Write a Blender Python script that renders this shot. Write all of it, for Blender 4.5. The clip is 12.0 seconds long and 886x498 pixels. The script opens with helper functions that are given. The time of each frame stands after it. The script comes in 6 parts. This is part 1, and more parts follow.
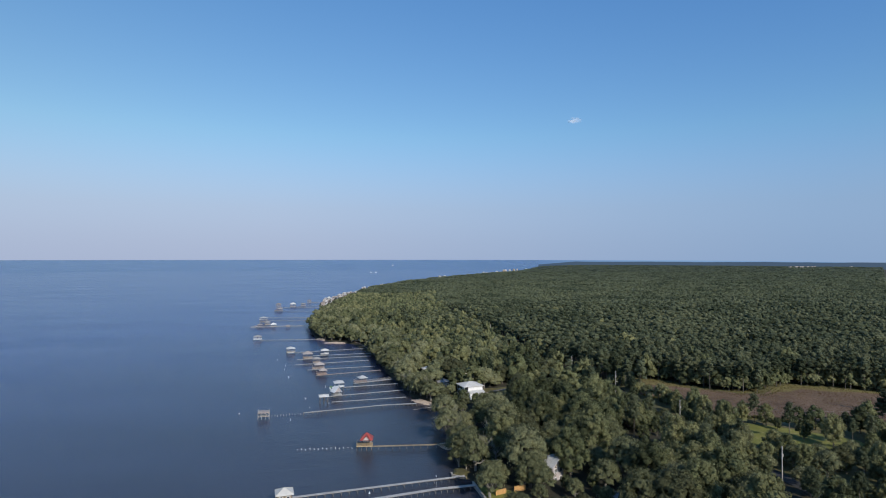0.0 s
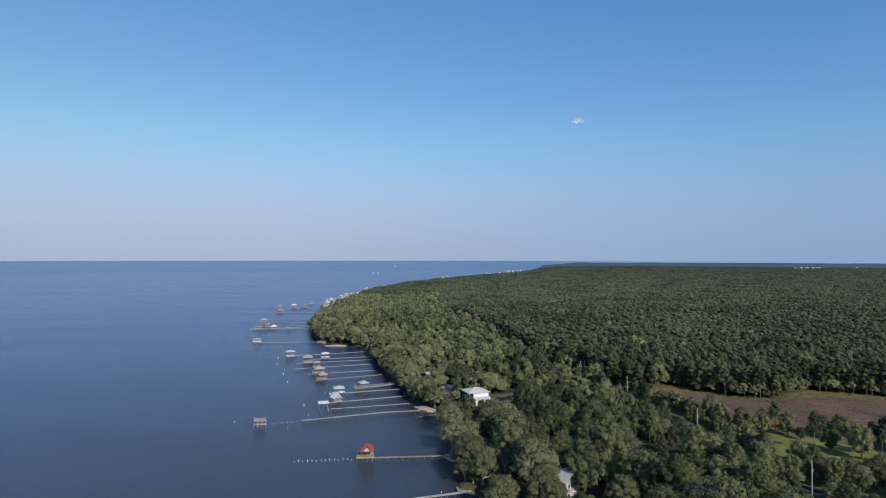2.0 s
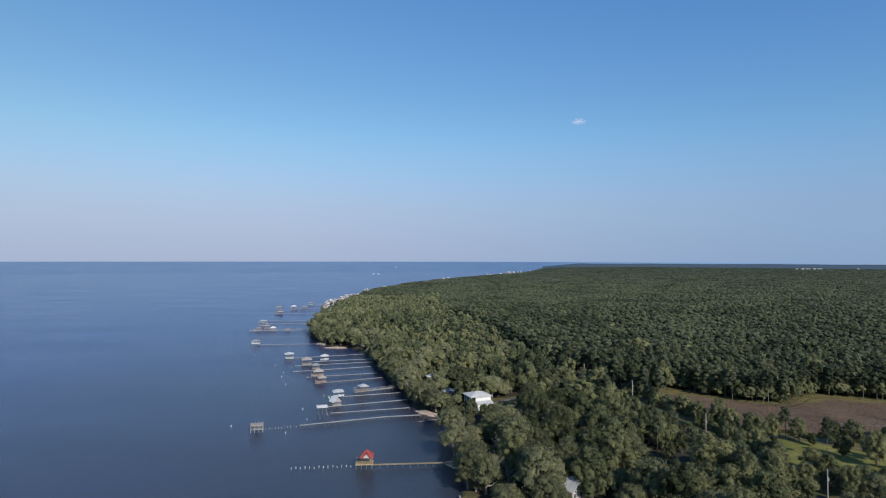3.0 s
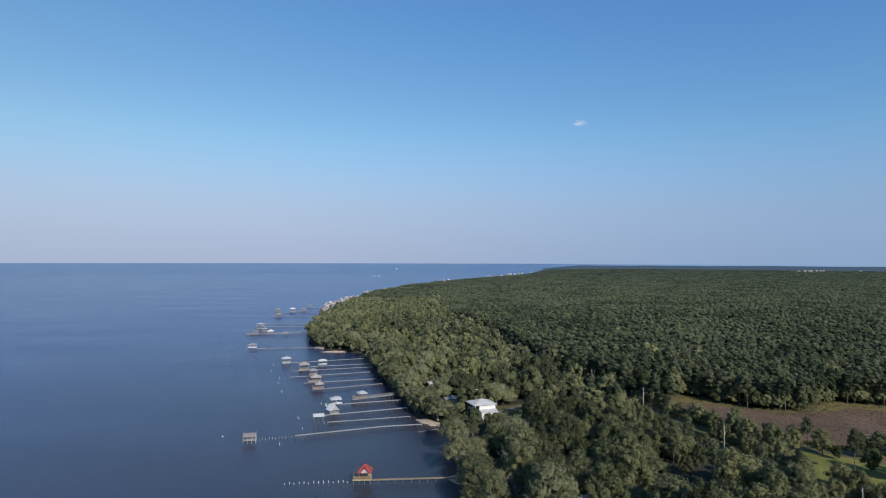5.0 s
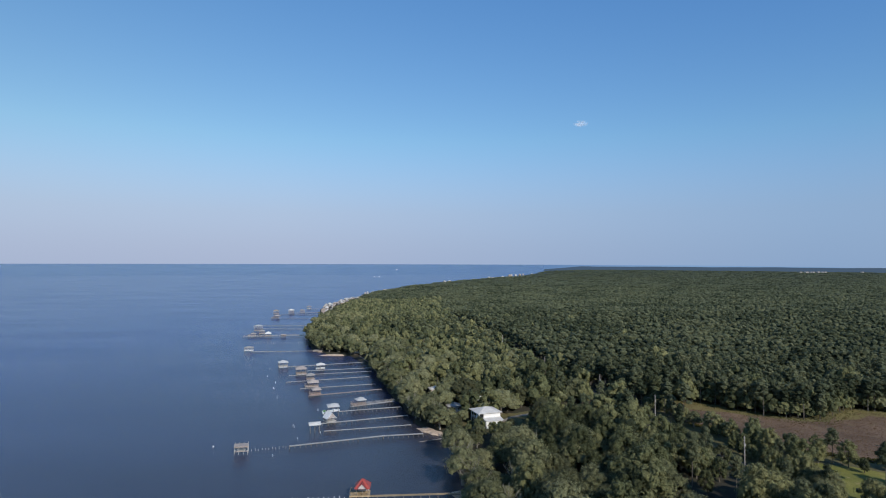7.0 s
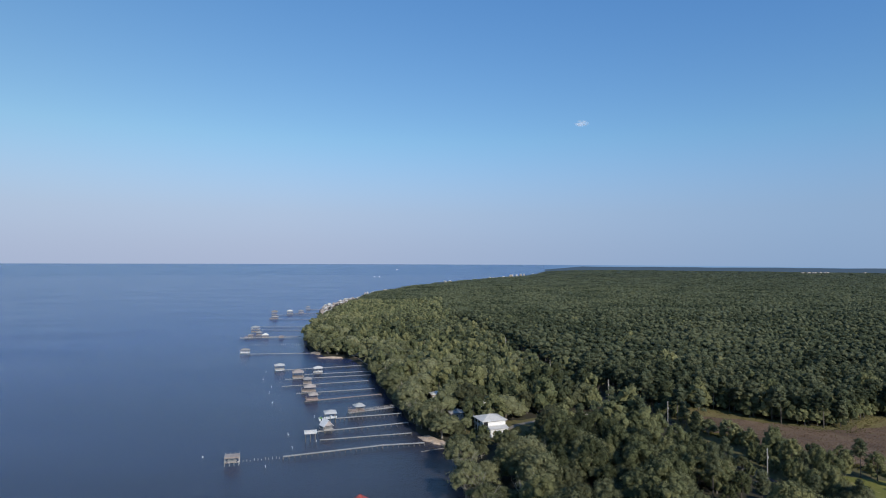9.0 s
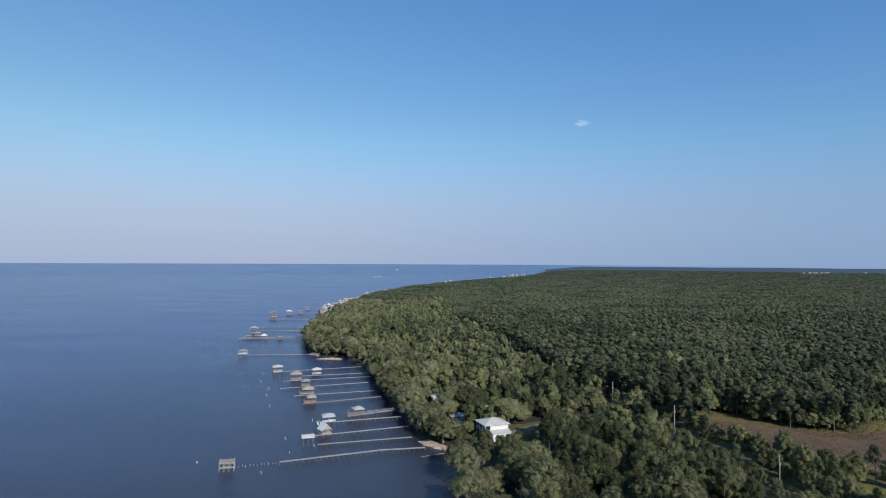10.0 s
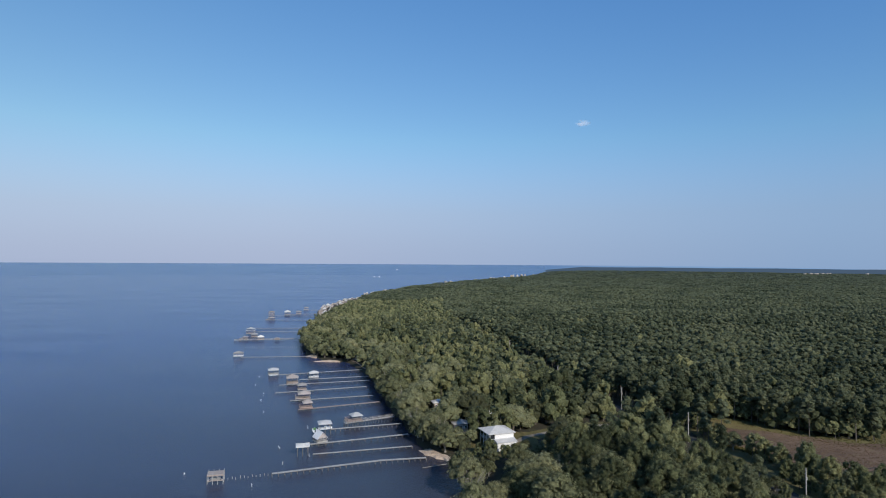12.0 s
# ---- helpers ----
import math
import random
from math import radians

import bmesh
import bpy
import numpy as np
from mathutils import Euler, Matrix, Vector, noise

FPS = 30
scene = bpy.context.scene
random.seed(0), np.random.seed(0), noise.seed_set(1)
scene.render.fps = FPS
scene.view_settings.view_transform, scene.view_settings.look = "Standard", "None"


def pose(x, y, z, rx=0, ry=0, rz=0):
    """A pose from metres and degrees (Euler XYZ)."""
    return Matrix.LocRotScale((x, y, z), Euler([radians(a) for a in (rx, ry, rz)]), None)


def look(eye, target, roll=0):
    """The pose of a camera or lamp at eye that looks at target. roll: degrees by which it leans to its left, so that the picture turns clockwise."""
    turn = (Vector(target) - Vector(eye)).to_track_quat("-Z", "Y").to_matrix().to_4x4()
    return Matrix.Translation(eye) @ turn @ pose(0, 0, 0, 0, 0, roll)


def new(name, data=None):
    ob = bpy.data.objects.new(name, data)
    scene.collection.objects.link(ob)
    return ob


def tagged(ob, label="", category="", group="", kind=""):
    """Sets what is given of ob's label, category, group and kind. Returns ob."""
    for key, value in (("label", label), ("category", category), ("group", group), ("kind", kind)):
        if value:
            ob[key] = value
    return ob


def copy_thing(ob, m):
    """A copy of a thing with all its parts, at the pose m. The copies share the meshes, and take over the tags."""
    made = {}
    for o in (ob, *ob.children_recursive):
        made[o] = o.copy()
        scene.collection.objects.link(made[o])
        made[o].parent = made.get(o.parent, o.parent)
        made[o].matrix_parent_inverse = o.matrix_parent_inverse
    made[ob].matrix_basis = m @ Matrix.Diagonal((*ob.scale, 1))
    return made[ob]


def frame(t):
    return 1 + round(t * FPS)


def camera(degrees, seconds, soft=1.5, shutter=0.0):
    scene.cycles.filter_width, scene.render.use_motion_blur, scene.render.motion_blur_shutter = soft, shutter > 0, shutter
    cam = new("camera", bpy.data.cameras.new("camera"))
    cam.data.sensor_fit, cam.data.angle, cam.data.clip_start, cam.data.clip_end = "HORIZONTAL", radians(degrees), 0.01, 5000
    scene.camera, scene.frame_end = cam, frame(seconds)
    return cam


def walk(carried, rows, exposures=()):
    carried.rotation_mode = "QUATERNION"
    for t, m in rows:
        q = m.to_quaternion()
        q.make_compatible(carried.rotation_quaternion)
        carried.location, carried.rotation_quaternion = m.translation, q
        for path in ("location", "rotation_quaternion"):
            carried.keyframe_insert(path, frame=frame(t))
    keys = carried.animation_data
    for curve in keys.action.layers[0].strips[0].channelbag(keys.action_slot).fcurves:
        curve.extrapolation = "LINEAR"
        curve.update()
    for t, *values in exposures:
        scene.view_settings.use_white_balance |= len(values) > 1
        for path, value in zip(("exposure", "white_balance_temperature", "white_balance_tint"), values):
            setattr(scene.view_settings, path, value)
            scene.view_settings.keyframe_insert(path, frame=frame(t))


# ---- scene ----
# ---- camera ----
cam = camera(74, 12.0, soft=1.05)
PATH = [  # seconds, eye, heading to the left, tilt up, lean (degrees)
    (0.0, (0.00, 0.00, 75.00), -0.884, 0.813, 0.041),
    (0.5, (-0.18, 3.01, 74.99), -0.801, 0.820, 0.031),
    (1.0, (-0.36, 6.05, 74.99), -0.732, 0.833, 0.037),
    (1.5, (-0.54, 9.12, 74.98), -0.681, 0.860, 0.039),
    (2.0, (-0.73, 12.22, 74.98), -0.634, 0.894, 0.053),
    (2.5, (-0.92, 15.34, 74.98), -0.599, 0.942, 0.063),
    (3.0, (-1.11, 18.48, 74.99), -0.583, 0.983, 0.087),
    (5.0, (-1.88, 31.20, 75.00), -0.534, 1.157, 0.128),
    (5.5, (-2.08, 34.41, 75.00), -0.524, 1.192, 0.136),
    (6.0, (-2.27, 37.62, 75.00), -0.514, 1.218, 0.148),
    (6.5, (-2.47, 40.83, 75.00), -0.509, 1.236, 0.162),
    (7.0, (-2.67, 44.05, 75.00), -0.492, 1.247, 0.174),
    (9.0, (-3.47, 56.85, 74.96), -0.460, 1.253, 0.223),
    (9.5, (-3.67, 60.03, 74.94), -0.454, 1.250, 0.246),
    (10.0, (-3.87, 63.19, 74.91), -0.448, 1.249, 0.269),
    (10.5, (-4.07, 66.33, 74.89), -0.448, 1.254, 0.277),
    (11.0, (-4.27, 69.44, 74.85), -0.451, 1.259, 0.291),
    (11.5, (-4.47, 72.54, 74.81), -0.447, 1.261, 0.320),
    (12.0, (-4.67, 75.61, 74.77), -0.446, 1.261, 0.360),
]


def eye_pose(eye, left, up, lean):
    a, b = radians(left), radians(up)
    way = Vector((-math.sin(a) * math.cos(b), math.cos(a) * math.cos(b), math.sin(b)))
    return look(eye, Vector(eye) + way * 100.0, lean)


walk(cam, [(t, eye_pose(e, h, p, l)) for t, e, h, p, l in PATH])

# ---- light ----
SUN_SIDE, SUN_HEIGHT = 30.0, 30.0   # degrees to the right of straight behind the start, and above the horizon
sun_way = Vector((math.sin(radians(SUN_SIDE)) * math.cos(radians(SUN_HEIGHT)),
                  -math.cos(radians(SUN_SIDE)) * math.cos(radians(SUN_HEIGHT)), math.sin(radians(SUN_HEIGHT))))
AIR = [(0.0, (0.78, 0.95, 1.50)), (0.45, (0.90, 1.48, 1.82)), (0.08, (0.90, 1.00, 1.22)), (0.20, (0.97, 1.30, 1.38))]
HAZE, HAZE_INLAND = (4.35, 5.3, 7.5), (2.9, 4.4, 6.9)
world = bpy.data.worlds.new("sky")
scene.world = world
world.use_nodes = True
wn, wl = world.node_tree.nodes, world.node_tree.links
sky = wn.new("ShaderNodeTexSky")
sky.sky_type, sky.sun_disc = "NISHITA", False
sky.sun_elevation, sky.sun_rotation = radians(SUN_HEIGHT), math.atan2(sun_way.x, sun_way.y)
sky.air_density, sky.dust_density, sky.ozone_density, sky.altitude = 1.0, 0.25, 2.2, 70.0
wn["Background"].inputs["Strength"].default_value = 0.085
# clear maritime air: deeper blue overhead, a lilac haze low down
way_node, split, veil, tone = wn.new("ShaderNodeTexCoord"), wn.new("ShaderNodeSeparateXYZ"), wn.new("ShaderNodeValToRGB"), wn.new("ShaderNodeMix")
wl.new(way_node.outputs["Generated"], split.inputs[0])
wl.new(split.outputs["Z"], veil.inputs[0])
for k, (at, colour) in enumerate(AIR):
    e = veil.color_ramp.elements[k] if k < 2 else veil.color_ramp.elements.new(at)
    e.position, e.color = at, (*colour, 1.0)
tone.data_type, tone.blend_type = "RGBA", "MULTIPLY"
tone.inputs["Factor"].default_value = 1.0
wl.new(sky.outputs[0], tone.inputs["A"])
across, drift_hue, hue = wn.new("ShaderNodeMapRange"), wn.new("ShaderNodeMix"), wn.new("ShaderNodeMix")
across.inputs["From Min"].default_value, across.inputs["From Max"].default_value = -0.55, 0.55
wl.new(split.outputs["X"], across.inputs["Value"])
drift_hue.data_type = hue.data_type = "RGBA"
drift_hue.inputs["A"].default_value, drift_hue.inputs["B"].default_value = (1.09, 0.965, 0.915, 1.0), (0.98, 1.0, 1.10, 1.0)
wl.new(across.outputs["Result"], drift_hue.inputs["Factor"])
hue.blend_type = "MULTIPLY"
hue.inputs["Factor"].default_value = 1.0
wl.new(veil.outputs[0], hue.inputs["A"])
wl.new(drift_hue.outputs["Result"], hue.inputs["B"])
wl.new(hue.outputs["Result"], tone.inputs["B"])
thick, low = wn.new("ShaderNodeMapRange"), wn.new("ShaderNodeMix")
thick.inputs["From Min"].default_value, thick.inputs["From Max"].default_value = 0.0, 0.22
thick.inputs["To Min"].default_value, thick.inputs["To Max"].default_value = 0.9, 0.0
thick.interpolation_type = "SMOOTHSTEP"
wl.new(split.outputs["Z"], thick.inputs["Value"])
low.data_type = "RGBA"
# the haze is paler over the bay than inland
side, pale = wn.new("ShaderNodeMapRange"), wn.new("ShaderNodeMix")
side.inputs["From Min"].default_value, side.inputs["From Max"].default_value = -0.25, 0.55
wl.new(split.outputs["X"], side.inputs["Value"])
pale.data_type = "RGBA"
pale.inputs["A"].default_value, pale.inputs["B"].default_value = (*HAZE, 1.0), (*HAZE_INLAND, 1.0)
wl.new(side.outputs["Result"], pale.inputs["Factor"])
wl.new(pale.outputs["Result"], low.inputs["B"])
wl.new(thick.outputs["Result"], low.inputs["Factor"])
wl.new(tone.outputs["Result"], low.inputs["A"])
wl.new(low.outputs["Result"], wn["Background"].inputs[0])
sun = new("sun", bpy.data.lights.new("sun", "SUN"))
sun.data.energy, sun.data.angle, sun.data.color = 4.0, radians(0.55), (1.0, 0.93, 0.82)
sun.matrix_world = look(sun_way * 500.0, (0, 0, 0))


# ---- materials ----
def nodes_of(name):
    m = bpy.data.materials.new(name)
    m.use_nodes = True
    n, l = m.node_tree.nodes, m.node_tree.links
    return m, n, l, n["Principled BSDF"]


def noise_of(n, l, scale, detail=4.0, rough=0.6, coord="Object", stretch=(1, 1, 1)):
    tc, mp, tx = n.new("ShaderNodeTexCoord"), n.new("ShaderNodeMapping"), n.new("ShaderNodeTexNoise")
    mp.inputs["Scale"].default_value = stretch
    tx.inputs["Scale"].default_value, tx.inputs["Detail"].default_value, tx.inputs["Roughness"].default_value = scale, detail, rough
    l.new(tc.outputs[coord], mp.inputs[0])
    l.new(mp.outputs[0], tx.inputs["Vector"])
    return tx.outputs["Fac"]


def ramp_of(n, l, fac, stops):
    r = n.new("ShaderNodeValToRGB")
    els = r.color_ramp.elements
    while len(els) < len(stops):
        els.new(0.5)
    for e, (p, c) in zip(els, stops):
        e.position, e.color = p, (*c, 1.0)
    l.new(fac, r.inputs[0])
    return r.outputs[0]


def mix_of(n, l, fac, a, b, kind="MIX"):
    x = n.new("ShaderNodeMix")
    x.data_type, x.blend_type = "RGBA", kind
    for socket, v in ((x.inputs["Factor"], fac), (x.inputs["A"], a), (x.inputs["B"], b)):
        if hasattr(v, "is_linked"):
            l.new(v, socket)
        else:
            socket.default_value = v if isinstance(v, float) else (*v, 1.0)
    return x.outputs["Result"]


def math_of(n, l, op, a, b=0.0):
    x = n.new("ShaderNodeMath")
    x.operation = op
    for i, v in enumerate((a, b)):
        if hasattr(v, "is_linked"):
            l.new(v, x.inputs[i])
        else:
            x.inputs[i].default_value = v
    return x.outputs[0]


def bump_of(n, l, bsdf, height, strength, distance):
    b = n.new("ShaderNodeBump")
    b.inputs["Strength"].default_value, b.inputs["Distance"].default_value = strength, distance
    l.new(height, b.inputs["Height"])
    l.new(b.outputs[0], bsdf.inputs["Normal"])


def surface(name, c1, c2, rough=0.8, scale=0.6, fine=9.0, bump=0.02, metal=0.0, stretch=(1, 1, 1), wear=None):
    """A weathered surface: broad stains, fine grain, relief and a random tint from piece to piece."""
    m, n, l, b = nodes_of(name)
    broad = noise_of(n, l, scale, 4.0, 0.6, "Object", stretch)
    grain = noise_of(n, l, fine, 5.0, 0.7, "Object", stretch)
    col = ramp_of(n, l, broad, [(0.32, c1), (0.68, c2)])
    dark = ramp_of(n, l, grain, [(0.3, (0.72, 0.72, 0.72)), (0.7, (1.15, 1.15, 1.15))])
    col = mix_of(n, l, 1.0, col, dark, "MULTIPLY")
    if wear:
        spots = ramp_of(n, l, noise_of(n, l, scale * 3.1, 6.0, 0.7), [(0.56, (0, 0, 0)), (0.66, (1, 1, 1))])
        col = mix_of(n, l, spots, col, wear)
    info = n.new("ShaderNodeObjectInfo")
    tint = ramp_of(n, l, info.outputs["Random"], [(0.0, (0.86, 0.86, 0.86)), (1.0, (1.08, 1.08, 1.08))])
    col = mix_of(n, l, 1.0, col, tint, "MULTIPLY")
    l.new(col, b.inputs["Base Color"])
    b.inputs["Roughness"].default_value, b.inputs["Metallic"].default_value = rough, metal
    bump_of(n, l, b, grain, 0.6, bump)
    return m


def foliage(name, dark, mid, light, sheen=0.7):
    """Leaves: tint from tree to tree, from leaf clump to leaf clump, and in drifts across the woods."""
    m, n, l, b = nodes_of(name)
    info, att, geo = n.new("ShaderNodeObjectInfo"), n.new("ShaderNodeAttribute"), n.new("ShaderNodeNewGeometry")
    att.attribute_name = "tint"
    tree = math_of(n, l, "FRACT", math_of(n, l, "ADD", info.outputs["Random"], att.outputs["Fac"]))
    leaf = geo.outputs["Random Per Island"]
    tx = n.new("ShaderNodeTexNoise")
    tx.inputs["Scale"].default_value, tx.inputs["Detail"].default_value = 0.013, 3.0
    l.new(geo.outputs["Position"], tx.inputs["Vector"])
    drift = math_of(n, l, "MULTIPLY", math_of(n, l, "SUBTRACT", tx.outputs["Fac"], 0.5), 1.25)
    f = math_of(n, l, "ADD", math_of(n, l, "MULTIPLY", tree, 0.78), math_of(n, l, "MULTIPLY", leaf, 0.22))
    f = math_of(n, l, "ADD", f, drift)
    col = ramp_of(n, l, f, [(0.1, dark), (0.5, mid), (0.95, light)])
    spray = n.new("ShaderNodeTexNoise")
    spray.inputs["Scale"].default_value, spray.inputs["Detail"].default_value, spray.inputs["Roughness"].default_value = 1.1, 5.0, 0.75
    l.new(geo.outputs["Position"], spray.inputs["Vector"])
    col = mix_of(n, l, 1.0, col, ramp_of(n, l, spray.outputs["Fac"], [(0.34, (0.58, 0.58, 0.58)), (0.66, (1.38, 1.38, 1.34))]), "MULTIPLY")
    bump_of(n, l, b, spray.outputs["Fac"], 1.0, 0.8)
    l.new(col, b.inputs["Base Color"])
    b.inputs["Roughness"].default_value = sheen
    b.inputs["Specular IOR Level"].default_value = 0.12
    tr = n.new("ShaderNodeBsdfTranslucent")
    l.new(col, tr.inputs["Color"])
    ms = n.new("ShaderNodeMixShader")
    ms.inputs[0].default_value = 0.25
    l.new(b.outputs[0], ms.inputs[1])
    l.new(tr.outputs[0], ms.inputs[2])
    l.new(ms.outputs[0], n["Material Output"].inputs["Surface"])
    return m


def water_surface():
    m, n, l, b = nodes_of("bay_water")
    b.inputs["IOR"].default_value, b.inputs["Specular IOR Level"].default_value = 1.33, 0.5
    b.inputs["Specular Tint"].default_value = (0.84, 0.95, 1.0, 1.0)
    broad = noise_of(n, l, 0.006, 4.0, 0.55, "Object", (0.6, 1.5, 1))
    silt = noise_of(n, l, 0.02, 3.0, 0.6, "Object", (0.7, 1.2, 1))
    col = ramp_of(n, l, broad, [(0.3, (0.032, 0.034, 0.047)), (0.7, (0.043, 0.046, 0.064))])
    # bluer offshore and ahead: deeper water plus distance haze put into the base colour
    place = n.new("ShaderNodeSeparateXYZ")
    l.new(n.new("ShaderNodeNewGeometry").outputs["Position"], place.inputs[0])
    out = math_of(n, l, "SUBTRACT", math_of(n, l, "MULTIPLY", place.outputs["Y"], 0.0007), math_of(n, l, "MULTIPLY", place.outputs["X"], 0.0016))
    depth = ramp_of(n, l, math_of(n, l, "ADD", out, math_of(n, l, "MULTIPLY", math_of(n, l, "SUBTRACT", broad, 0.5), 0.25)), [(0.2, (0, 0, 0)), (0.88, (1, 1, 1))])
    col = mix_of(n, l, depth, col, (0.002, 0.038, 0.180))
    col = mix_of(n, l, math_of(n, l, "MULTIPLY", silt, 0.22), col, (0.034, 0.036, 0.044))
    l.new(col, b.inputs["Base Color"])
    slick = ramp_of(n, l, noise_of(n, l, 0.009, 5.0, 0.65, "Object", (0.5, 1.7, 1)), [(0.35, (0.205, 0.205, 0.205)), (0.65, (0.245, 0.245, 0.245))])
    l.new(slick, b.inputs["Roughness"])
    ripple = noise_of(n, l, 0.62, 5.0, 0.72, "Object", (1.0, 1.1, 1))
    swell = noise_of(n, l, 0.12, 2.0, 0.5, "Object", (0.8, 1.3, 1))
    h = math_of(n, l, "ADD", ripple, math_of(n, l, "MULTIPLY", swell, 0.7))
    bump_of(n, l, b, h, 0.5, 0.42)
    return m


def glow(name, colour, strength=1.0):
    m, n, l, b = nodes_of(name)
    e = n.new("ShaderNodeEmission")
    e.inputs[0].default_value, e.inputs[1].default_value = (*colour, 1.0), strength
    l.new(e.outputs[0], n["Material Output"].inputs["Surface"])
    return m


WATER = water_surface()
SOIL = surface("forest_floor", (0.022, 0.020, 0.011), (0.050, 0.042, 0.022), 0.95, 0.05, 1.2, 0.1, wear=(0.055, 0.055, 0.02))
LAWN = surface("mown_grass", (0.155, 0.160, 0.026), (0.230, 0.218, 0.042), 0.9, 0.09, 2.0, 0.03, wear=(0.30, 0.24, 0.10))
SAND = surface("beach_sand", (0.44, 0.325, 0.24), (0.60, 0.47, 0.36), 0.95, 0.35, 3.0, 0.03, wear=(0.26, 0.18, 0.12))
MARSH = surface("dry_marsh", (0.104, 0.062, 0.038), (0.235, 0.150, 0.096), 0.95, 0.05, 0.7, 0.3, wear=(0.165, 0.118, 0.058))
TRACK = surface("sandy_track", (0.20, 0.17, 0.13), (0.28, 0.24, 0.19), 0.95, 0.3, 3.0, 0.02)
ASPHALT = surface("asphalt", (0.045, 0.045, 0.048), (0.06, 0.06, 0.06), 0.85, 0.2, 6.0, 0.01)
OAK = foliage("oak_leaves", (0.078, 0.082, 0.043), (0.168, 0.177, 0.092), (0.251, 0.249, 0.136))
BROAD = foliage("broad_leaves", (0.059, 0.069, 0.035), (0.145, 0.159, 0.078), (0.235, 0.232, 0.110))
PINE = foliage("pine_needles", (0.042, 0.054, 0.030), (0.099, 0.116, 0.067), (0.154, 0.164, 0.093))
GRASS = foliage("marsh_grass", (0.165, 0.102, 0.060), (0.215, 0.142, 0.086), (0.260, 0.185, 0.110))
REED = foliage("green_reeds", (0.085, 0.082, 0.028), (0.130, 0.116, 0.042), (0.175, 0.150, 0.056))
BARK = surface("bark", (0.10, 0.085, 0.07), (0.20, 0.175, 0.15), 0.95, 1.2, 9.0, 0.03, stretch=(1, 1, 0.25))
PALE_BARK = surface("pale_limbs", (0.22, 0.20, 0.17), (0.34, 0.31, 0.27), 0.9, 1.0, 8.0, 0.03, stretch=(1, 1, 0.3))
BROWN_WOOD = surface("brown_boathouse_timber", (0.31, 0.25, 0.215), (0.43, 0.355, 0.31), 0.85, 0.4, 5.0, 0.02)
GREY_WOOD = surface("weathered_planks", (0.39, 0.37, 0.352), (0.53, 0.505, 0.48), 0.85, 0.4, 5.0, 0.02)
PILE_WOOD = surface("dock_piles", (0.13, 0.115, 0.10), (0.24, 0.215, 0.19), 0.85, 0.8, 7.0, 0.02)
NEW_WOOD = surface("yellow_pine_planks", (0.34, 0.24, 0.13), (0.46, 0.34, 0.20), 0.8, 0.4, 5.0, 0.02)
RED_WOOD = surface("reddish_planks", (0.33, 0.245, 0.215), (0.44, 0.335, 0.295), 0.85, 0.4, 5.0, 0.02)
RED_ROOF = surface("red_metal_roof", (0.31, 0.050, 0.042), (0.40, 0.080, 0.066), 0.45, 0.5, 6.0, 0.005)
WHITE_ROOF = surface("white_metal_roof", (0.66, 0.63, 0.58), (0.76, 0.73, 0.68), 0.5, 0.4, 5.0, 0.005)
GREY_ROOF = surface("grey_shingles", (0.28, 0.26, 0.25), (0.38, 0.36, 0.34), 0.85, 0.5, 7.0, 0.02)
BROWN_ROOF = surface("brown_shingles", (0.34, 0.295, 0.270), (0.44, 0.385, 0.355), 0.85, 0.5, 7.0, 0.02)
CREAM_ROOF = surface("cream_metal_roof", (0.54, 0.51, 0.46), (0.64, 0.61, 0.55), 0.6, 0.5, 6.0, 0.005)
PALE_ROOF = surface("pale_metal_roof", (0.47, 0.465, 0.455), (0.58, 0.57, 0.555), 0.5, 0.5, 6.0, 0.005)
WHITE_PAINT = surface("white_paint", (0.84, 0.83, 0.815), (0.90, 0.89, 0.88), 0.6, 0.4, 5.0, 0.005, wear=(0.74, 0.72, 0.69))
PINK_WALL = surface("pinkish_boards", (0.44, 0.385, 0.37), (0.54, 0.48, 0.46), 0.75, 0.4, 5.0, 0.01)
TAN_WALL = surface("tan_boards", (0.36, 0.28, 0.20), (0.45, 0.36, 0.27), 0.75, 0.4, 5.0, 0.01)
ORANGE_WOOD = surface("orange_stained_fence", (0.50, 0.27, 0.09), (0.60, 0.35, 0.14), 0.8, 0.5, 5.0, 0.01)
POLE_WOOD = surface("grey_utility_pole", (0.34, 0.31, 0.29), (0.46, 0.43, 0.40), 0.85, 0.5, 6.0, 0.01)
CONCRETE = surface("seawall_concrete", (0.30, 0.28, 0.25), (0.42, 0.39, 0.35), 0.9, 0.4, 4.0, 0.02)
DARK = surface("dark_glass", (0.02, 0.022, 0.026), (0.03, 0.032, 0.036), 0.15, 0.5, 4.0, 0.001)
GEL = surface("white_hull", (0.74, 0.75, 0.76), (0.80, 0.80, 0.81), 0.3, 0.5, 5.0, 0.002)
GREEN_CLOTH = surface("green_canvas", (0.09, 0.20, 0.08), (0.13, 0.27, 0.11), 0.9, 0.6, 6.0, 0.01)
# backdrop material: haze over the far sea given off as glow, paler inland
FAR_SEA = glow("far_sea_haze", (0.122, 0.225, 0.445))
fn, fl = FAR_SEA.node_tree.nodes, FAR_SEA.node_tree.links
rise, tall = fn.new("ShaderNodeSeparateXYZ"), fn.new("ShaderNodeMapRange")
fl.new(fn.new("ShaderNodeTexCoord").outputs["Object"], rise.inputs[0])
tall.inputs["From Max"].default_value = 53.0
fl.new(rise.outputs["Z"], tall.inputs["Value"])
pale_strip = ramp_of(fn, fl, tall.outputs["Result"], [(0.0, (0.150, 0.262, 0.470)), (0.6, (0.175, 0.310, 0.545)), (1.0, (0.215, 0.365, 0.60))])
